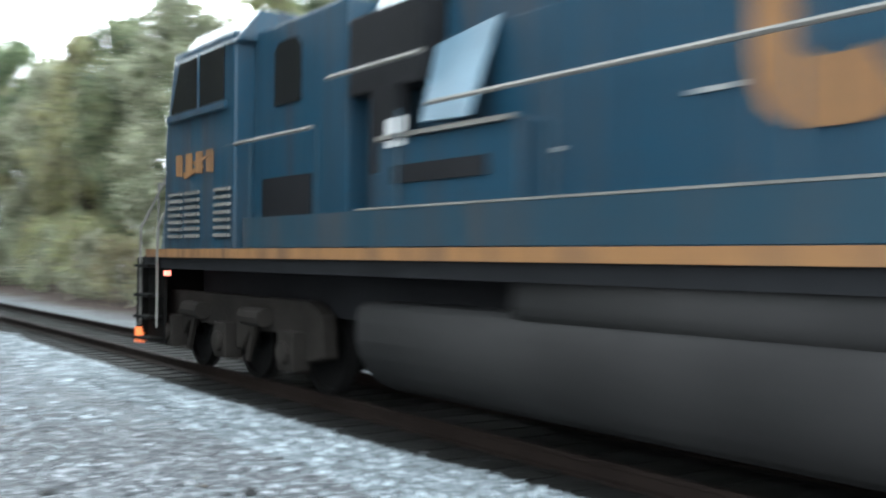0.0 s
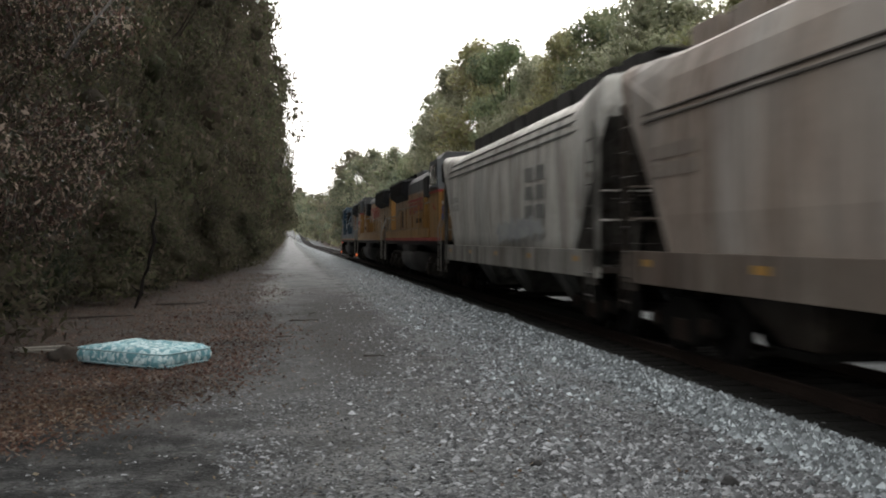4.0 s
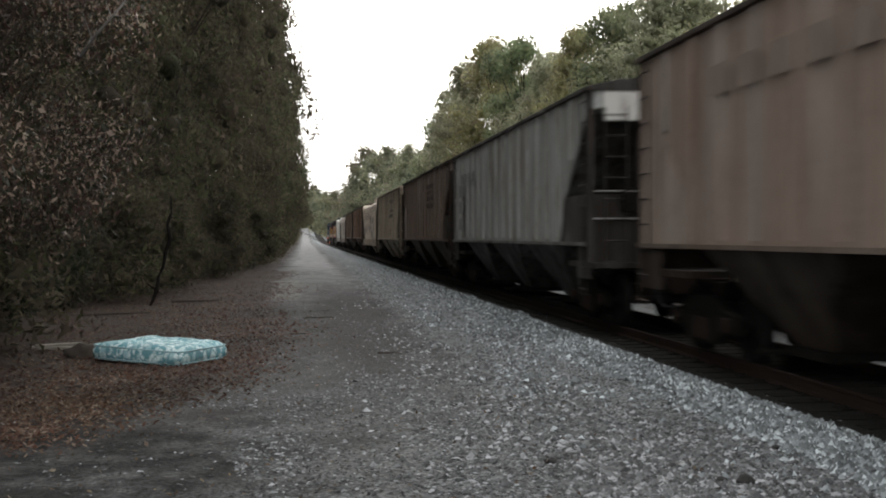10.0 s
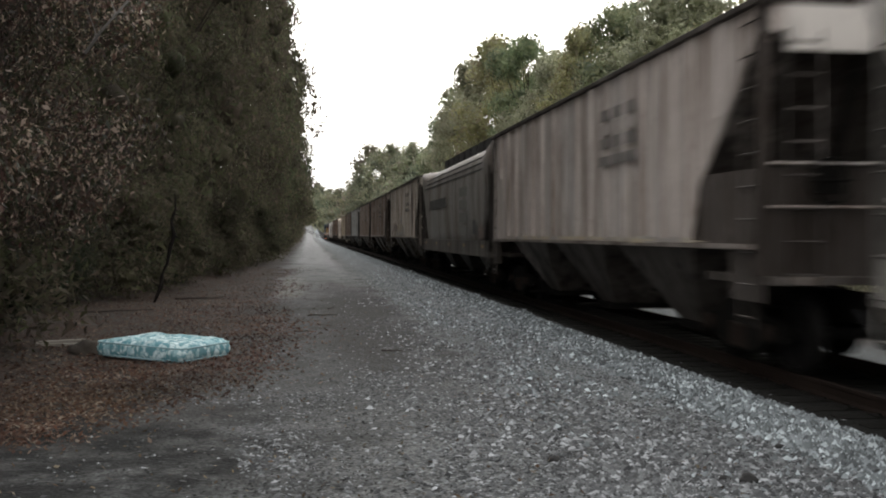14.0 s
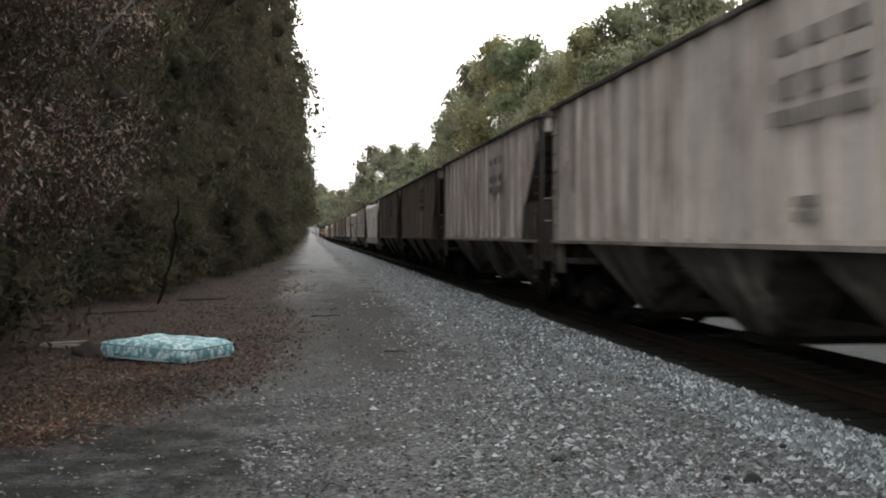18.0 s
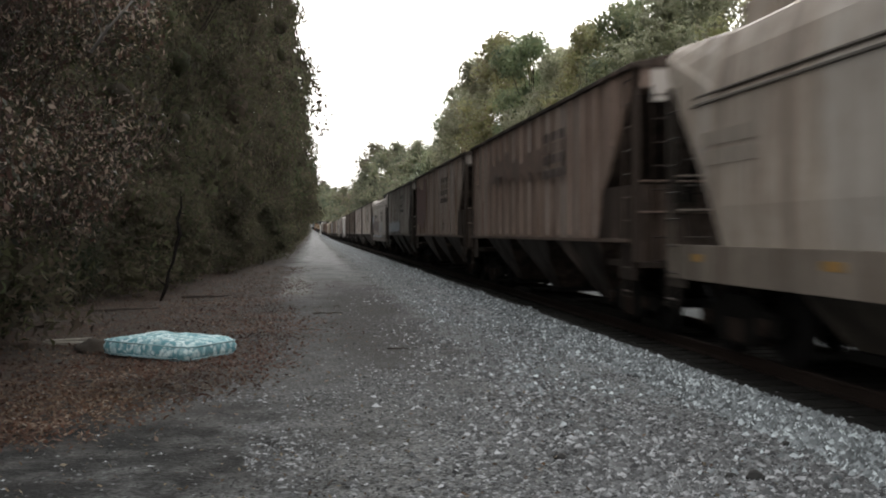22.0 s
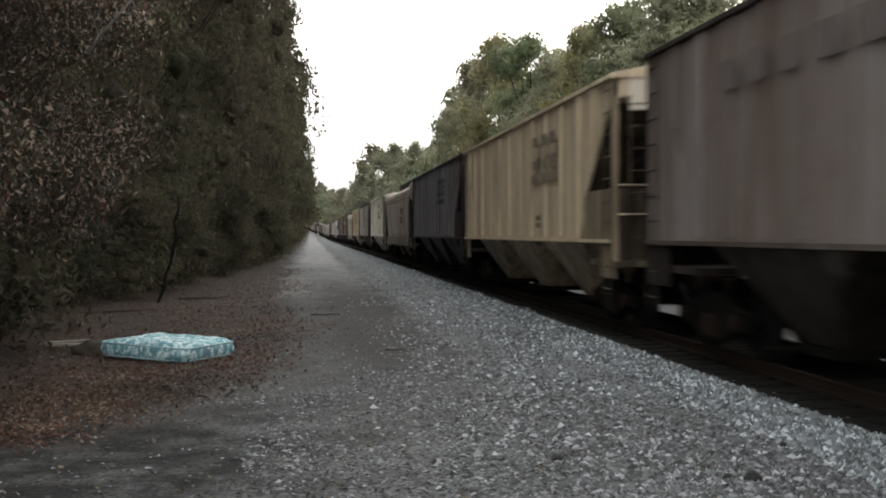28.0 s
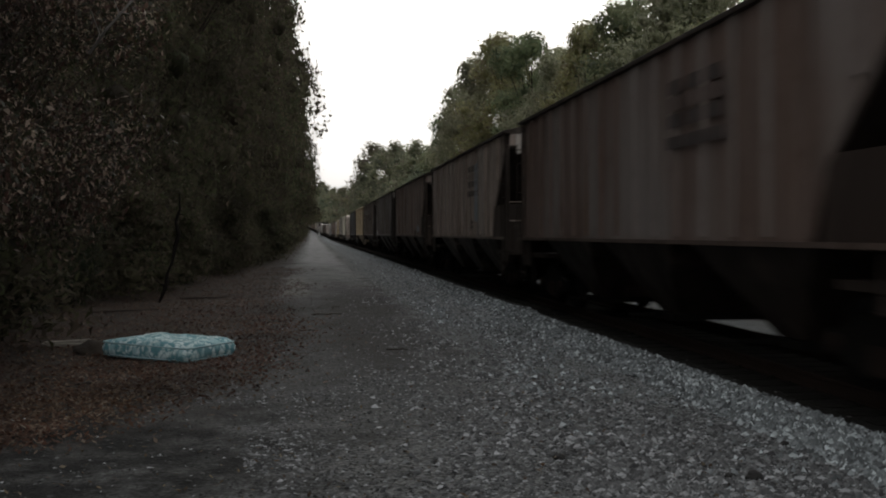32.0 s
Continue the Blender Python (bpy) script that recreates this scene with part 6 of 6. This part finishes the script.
def make_engines():
    st = lambda d: 11.15 - d
    lead = make_engine("diesel_engine", (BLUE, BLUE, DARKBLUE, ORANGE, ORANGE, SALMON, GRIME, 3.85, 0.8, 0))
    tagged(lead, "dark blue diesel engine with orange sill stripe and emblem", "locomotive", "engines of the freight train")
    letters(lead, -1.03, ORANGE, st(10.9), 4.0, 3.9, 1.5, 3, True)
    # tilted glossy panel: the sky it mirrors is put into its pale colour
    bm = bmesh.new()
    prism(bm, ((st(7.4), 2.93), (st(8.15), 2.9), (st(8.2), 3.82), (st(7.3), 3.7)), -1.4, -1.36)
    for v in bm.verts:
        v.co.x += (v.co.z - 2.85) * 0.32
    part("tilted_panel", bm, plain("panel_with_painted_sky_reflection", (0.13, 0.20, 0.25), 0.45), lead, "tilted side panel, pale blue from a painted sky reflection")
    bm = bmesh.new()
    box(bm, -1.44, -1.41, st(7.2), st(6.9), 2.72, 3.0)
    part("notice_plate", bm, WHITE, lead, "white notice plate")
    bm = bmesh.new()
    box(bm, -1.5, -1.42, st(0.95), st(0.87), 1.36, 1.43)
    part("step_lamp", bm, COLDLAMP, lead)
    bm = bmesh.new()
    prism(bm, ((st(-0.1), 0.34), (st(0.12), 0.34), (st(-0.08), 0.56)), -1.6, -1.5)
    part("ditch_lamp", bm, WARMLAMP, lead)
    second = make_engine("diesel_engine", (YELLOW, GREY, YELLOW, YELLOW, RED, YELLOW, GRIME, 3.75, 0.0, 3.3))
    tagged(second, "yellow diesel engine with grey roof and red lettering", "locomotive", "engines of the freight train")
    letters(second, -1.036, RED, st(9.0), 3.6, 5.4, 0.5, 9)
    bm = bmesh.new()
    prism(bm, ((st(0.32), 0.4), (st(0.5), 0.4), (st(0.36), 0.6)), -1.66, -1.5)
    part("ditch_lamp", bm, WARMLAMP, second)
    third = make_engine("diesel_engine", (YELLOW, GREY, YELLOW, RED, RED, YELLOW, GRIME, 3.48, 0.0, 3.15))
    tagged(third, "yellow diesel engine running backwards with red striped hood", "locomotive", "engines of the freight train")
    letters(third, 1.042, RED, st(8.6), 3.34, 6.0, 0.5, 8)
    for e, sg in ((second, -1), (third, 1)):
        bm = bmesh.new()
        zr = 3.67 if sg < 0 else 3.4
        box(bm, sg * 1.03 - 0.014, sg * 1.03 + 0.014, st(14.8), st(5.8), zr, zr + 0.09)
        part("red_line", bm, RED, e)
    return [(lead, -0.712, 0), (second, 0.37, 0), (third, 1.41, 180)]

# ---------- things on the ground ----------
def mattress_cloth():
    m, n, l, b = nodes_of("teal_floral_ticking")
    v = coords(n, l)
    t = n.new("ShaderNodeTexVoronoi")
    t.inputs["Scale"].default_value = 10.0
    twist = n.new("ShaderNodeVectorMath")
    twist.operation = "ADD"
    swirl = n.new("ShaderNodeTexNoise")
    swirl.inputs["Scale"].default_value = 8.0
    l.new(v, swirl.inputs["Vector"])
    lean = n.new("ShaderNodeVectorMath")
    lean.operation = "SCALE"
    lean.inputs["Scale"].default_value = 0.22
    l.new(swirl.outputs["Color"], lean.inputs[0])
    l.new(v, twist.inputs[0])
    l.new(lean.outputs[0], twist.inputs[1])
    l.new(twist.outputs[0], t.inputs["Vector"])
    big = noise_node(n, l, v, 6.0, 4.0, 0.6)
    c = mix(n, l, ramp(n, l, t.outputs["Distance"], 0.3, 0.6), (0.62, 0.75, 0.76), (0.10, 0.27, 0.31))
    c = mix(n, l, ramp(n, l, big, 0.52, 0.62), c, (0.30, 0.50, 0.54))
    c = mix(n, l, math_node(n, l, "MULTIPLY", ramp(n, l, noise_node(n, l, v, 1.6), 0.5, 0.8), 0.35), c, (0.12, 0.11, 0.09))
    l.new(c, b.inputs["Base Color"])
    b.inputs["Roughness"].default_value = 0.8
    bump(n, l, b, noise_node(n, l, v, 9.0), 0.5, 0.05)
    return m


def make_mattress():
    root = tagged(new("mattress"), "discarded teal floral mattress lying on fallen leaves", "mattress")
    root.matrix_basis = pose(-2.26, 16.60, 0.02, 0, 1.5, -32) @ Matrix.Diagonal((0.97, 0.97, 1.12, 1))
    bm = bmesh.new()
    lx, ly, h = 0.88, 0.68, 0.25
    n = 24
    rng = random.Random(4)
    rows = []
    for z, inset in ((0.0, 0.06), (0.03, 0.02), (h * 0.3, -0.005), (h * 0.6, -0.01), (h - 0.06, 0.012), (h - 0.03, 0.04), (h, 0.09), (h + 0.012, 0.17), (h + 0.02, 0.3), (h + 0.022, 0.45)):
        ring = []
        for i in range(n * 4):
            s, u = divmod(i, n)
            u = u / n * 2 - 1
            x, y = ((u, -1), (1, u), (-u, 1), (-1, -u))[s]
            r = 0.17
            px, py = x * (lx - inset), y * (ly - inset)
            # round the corners
            cx, cy = abs(px) - (lx - inset - r), abs(py) - (ly - inset - r)
            if cx > 0 and cy > 0:
                k = r / max(r, math.hypot(cx, cy))
                px, py = math.copysign(lx - inset - r + cx * k, px), math.copysign(ly - inset - r + cy * k, py)
            sag = 0.03 * noise.noise(Vector((px * 2.2, py * 2.2, 3))) + 0.012 * noise.noise(Vector((px * 7, py * 7, 1))) - 0.05 * max(0.0, -px / lx - 0.4)
            ring.append((px + rng.uniform(-0.003, 0.003), py + rng.uniform(-0.003, 0.003), z + (sag if z > 0.1 else 0)))
        rows.append(ring)
    loft(bm, rows)
    cloth = mattress_cloth()
    piping = plain("teal_piping", (0.30, 0.46, 0.49), 0.8)
    part("cover", bm, cloth, root, smooth=True)
    for z in (0.03, h - 0.05):
        bm = bmesh.new()
        pts = [Vector((p[0] * 1.008, p[1] * 1.012, z)) for p in rows[1 if z < 0.1 else 4]][::3]
        loft(bm, [[p * (1 + k * 0.012 / max(0.3, p.length)) + Vector((0, 0, h2)) for k, h2 in ((-1, 0), (0, 0.012), (1, 0), (0, -0.012))] for p in pts + pts[:1]], caps=False)
        bmesh.ops.remove_doubles(bm, verts=bm.verts, dist=0.0005)
        part("piping", bm, piping, root)


def make_plank():
    bm = bmesh.new()
    box(bm, -0.42, 0.42, -0.12, 0.12, 0.0, 0.05)
    box(bm, -0.36, 0.4, -0.05, 0.09, 0.055, 0.09, pose(0, 0.05, 0, 0, -2, 14))
    ob = part("board", bm, plain("grey_weathered_wood", (0.26, 0.24, 0.21), 0.9, 0, 0.4, 12.0, 0.4), bevel=0.008)
    ob.matrix_basis = pose(-4.15, 18.0, lie(-4.15, 18.0), 0, 2, 12)
    tagged(ob, "pale weathered boards lying on the leaves", "board")


BURNT = plain("wet_dead_wood", (0.016, 0.0135, 0.012), 0.95, shine=0.1)
STICK = plain("dead_branch_wood", (0.05, 0.04, 0.033), 0.95)


def make_stick(x, y, length, turn, r):
    rng = random.Random(int(x * 100 + y))
    bm = bmesh.new()
    p = Vector((-length / 2, 0, r))
    for i in range(4):
        q = Vector((-length / 2 + length * (i + 1) / 4, rng.uniform(-0.05, 0.05) * length, r + rng.uniform(0, 0.02)))
        rod(bm, p, q, r * (1 - 0.15 * i), 6, r * (0.85 - 0.15 * i))
        if i == 1:
            rod(bm, q, q + Vector((0.18 * length, 0.14 * length, 0.02)), r * 0.5, 5, r * 0.2)
        p = q
    ob = part("stick", bm, STICK)
    ob.matrix_basis = pose(x, y, lie(x, y), 0, 0, turn)
    tagged(ob, "dark dead stick lying on the ground", "stick", "sticks on the ground")


def make_dead_stem():
    """A dark broken stem that stands at the wood's edge, with a stub and a loop of vine."""
    root = tagged(new("dead_stem"), "dark broken stem leaning at the wood's edge", "stem")
    root.matrix_basis = pose(-4.15, 29.0, lie(-4.15, 29.0))
    way = ((-0.1, 0, -0.05, 0.03), (-0.02, 0, 0.12, 0.045), (0.1, 0, 0.42, 0.065), (0.15, 0.02, 0.8, 0.038), (0.29, 0, 1.12, 0.042), (0.36, 0.04, 1.55, 0.058), (0.47, 0.02, 1.86, 0.064),
           (0.40, 0, 2.25, 0.04), (0.46, 0, 2.46, 0.046), (0.51, 0, 2.6, 0.028), (0.49, 0, 3.05, 0.014))
    bm = bmesh.new()
    loft(bm, [[(x + r * math.cos(6.2832 * k / 7), y + r * math.sin(6.2832 * k / 7), z) for k in range(7)] for x, y, z, r in way])
    part("stem", bm, BURNT, root)
    bm = bmesh.new()
    rod(bm, (0.47, 0.02, 1.86), (0.62, 0, 1.78), 0.03, 5, 0.012)
    rod(bm, (0.46, 0, 2.46), (0.6, 0, 2.43), 0.025, 5, 0.01)
    rod(bm, (0.1, 0, 0.42), (-0.14, 0, 0.62), 0.03, 5, 0.014)
    part("stub", bm, BURNT, root)


make_dead_stem()


def make_rock(x, y, r, seed):
    rng = random.Random(seed)
    bm = bmesh.new()
    bmesh.ops.create_icosphere(bm, subdivisions=2, radius=r)
    for v in bm.verts:
        v.co *= 1 + 0.5 * noise.noise(v.co * 9 / max(r, 0.05) * 0.1 + Vector((seed, 0, 0)))
        v.co.z = max(v.co.z * 0.6, -0.3 * r)
    ob = part("rock", bm, plain("dark_wet_rock", (0.016, 0.0155, 0.015), 0.9), smooth=False)
    ob.matrix_basis = pose(x, y, lie(x, y) + 0.32 * r, 0, 0, rng.uniform(0, 360))
    tagged(ob, "small dark rock in the gravel", "rock", "dark rocks in the gravel")


def make_signal():
    """A signal mast beside the line far off: post, ladder, head with a pale hood and a relay case at its foot."""
    root = tagged(new("signal_mast"), "pale railway signal mast beside the far track", "signal")
    y = 392.0
    x = TRACK_X + bend(y)[0] - 2.35
    root.matrix_basis = pose(x, y, lie(x, y))
    white = plain("aluminium_signal_paint", (0.62, 0.63, 0.62), 0.6)
    bm = bmesh.new()
    rod(bm, (0, 0, 0), (0, 0, 4.6), 0.09, 8, 0.07)
    part("post", bm, white, root)
    bm = bmesh.new()
    box(bm, -0.28, 0.28, -0.04, 0.04, 3.9, 5.1)
    head = part("signal_head", bm, BLACK, root, bevel=0.05)
    for z in (4.15, 4.5, 4.85):
        bm = bmesh.new()
        rod(bm, (0, -0.04, z), (0, -0.2, z), 0.12, 10, 0.13)
        part("lamp_hood", bm, BLACK, head)
    bm = bmesh.new()
    box(bm, -0.42, 0.32, 0.1, 0.6, 0.0, 1.35)
    part("relay_case", bm, white, root, "pale metal relay case", bevel=0.03)


def make_track_sign():
    """A small white plate on a post beyond the track."""
    root = tagged(new("track_sign"), "small white plate on a post beyond the track", "sign")
    x, y = 10.2, 57.0
    root.matrix_basis = pose(x, y, lie(x, y), 0, 0, -10)
    bm = bmesh.new()
    rod(bm, (0, 0.03, -0.2), (0, 0.03, 2.35), 0.03, 6)
    part("post", bm, STEEL, root)
    bm = bmesh.new()
    box(bm, -0.36, 0.36, -0.012, 0.012, 2.0, 2.3)
    plate = part("plate", bm, WHITE, root, bevel=0.006)
    bm = bmesh.new()
    for k in range(3):
        box(bm, -0.26 + k * 0.19, -0.12 + k * 0.19, -0.017, -0.013, 2.08, 2.2)
    part("sign_bar", bm, BLACK, plate)


make_signal()
make_track_sign()
make_mattress()


def make_cloth():
    """A heap of dirty cloth against the mattress."""
    bm = bmesh.new()
    bmesh.ops.create_icosphere(bm, subdivisions=3, radius=0.3)
    for v in bm.verts:
        k = 1 + 0.35 * noise.noise(v.co * 6) + 0.15 * noise.noise(v.co * 17)
        v.co = Vector((v.co.x * 1.0 * k, v.co.y * 0.8 * k, max(0, v.co.z) * 0.75 * k))
    ob = part("rag", bm, plain("dirty_brown_cloth", (0.045, 0.036, 0.028), 0.95, 0, 0.5, 9.0, 0.6), smooth=True)
    ob.matrix_basis = pose(-3.55, 17.15, lie(-3.55, 17.15))
    tagged(ob, "heap of dirty brown cloth beside the mattress", "cloth")


make_plank()
make_cloth()
for a in ((1.41, 16.9, 0.42, -25, 0.014), (0.35, 24.5, 0.7, 5, 0.02), (-0.1, 20.5, 0.35, -10, 0.013), (-1.9, 12.3, 0.9, 25, 0.014), (-2.9, 13.6, 0.5, 10, 0.02), (-3.2, 31, 1.4, 15, 0.05), (-4.6, 25, 2.0, 30, 0.04), (0.6, 27, 0.4, 60, 0.012)):
    make_stick(*a)
for a in ((2.11, 8.55, 0.06, 1), (3.43, 7.6, 0.08, 2), (4.2, 8.66, 0.045, 3), (3.28, 7.7, 0.05, 4)):
    make_rock(*a)

# ---------- the train and its motion ----------
ENGINES = make_engines()
WAGONS = make_train_cars()


def on_line(s, turn=0):
    """Pose of a vehicle whose middle is s metres along the line."""
    ax, az = bend(s - 7)
    bx, bz = bend(s + 7)
    return pose(TRACK_X + (ax + bx) / 2, s, RAIL_Z + (az + bz) / 2, math.degrees(math.atan2(bz - az, 14)) * (1 if turn == 0 else -1), 0, turn + math.degrees(-math.atan2(bx - ax, 14)))


def motions():
    # wheels roll without slipping; wheelsets that sit alike in their trucks share one set of keys
    done = {}
    for thing, turn in [(e, turn) for e, _, turn in ENGINES] + [(c, 0) for c, _ in WAGONS]:
        for o in thing.children_recursive:
            if o.name.split(".")[0] != "wheelset":
                continue
            at = o.matrix_basis.translation.copy()
            key = (round(at.y, 2), round(at.z, 3), turn)
            if key in done:
                o.rotation_mode = "QUATERNION"
                o.animation_data_create()
                o.animation_data.action = done[key].animation_data.action
                o.animation_data.action_slot = done[key].animation_data.action_slot
                continue
            done[key] = o
            way = -1 if turn == 0 else 1
            walk(o, [(i / FPS, pose(*at, way * math.degrees(SPEED * i / FPS / at.z))) for i in range(32 * FPS + 1)])
    for thing, t0, turn in [(e, t + 11.15 / SPEED, turn) for e, t, turn in ENGINES] + [(c, t, 0) for c, t in WAGONS]:
        bend_at = t0 + 255 / SPEED
        times = [0.0] + ([] if bend_at >= 32 else [max(0.1, bend_at)])
        while times[-1] < 31.2 and len(times) > 1:
            times.append(times[-1] + 0.6)
        if times[-1] < 32:
            times.append(32.0)
        walk(thing, [(t, on_line(SPEED * (round(t * FPS) / FPS - t0), turn)) for t in times])


motions()
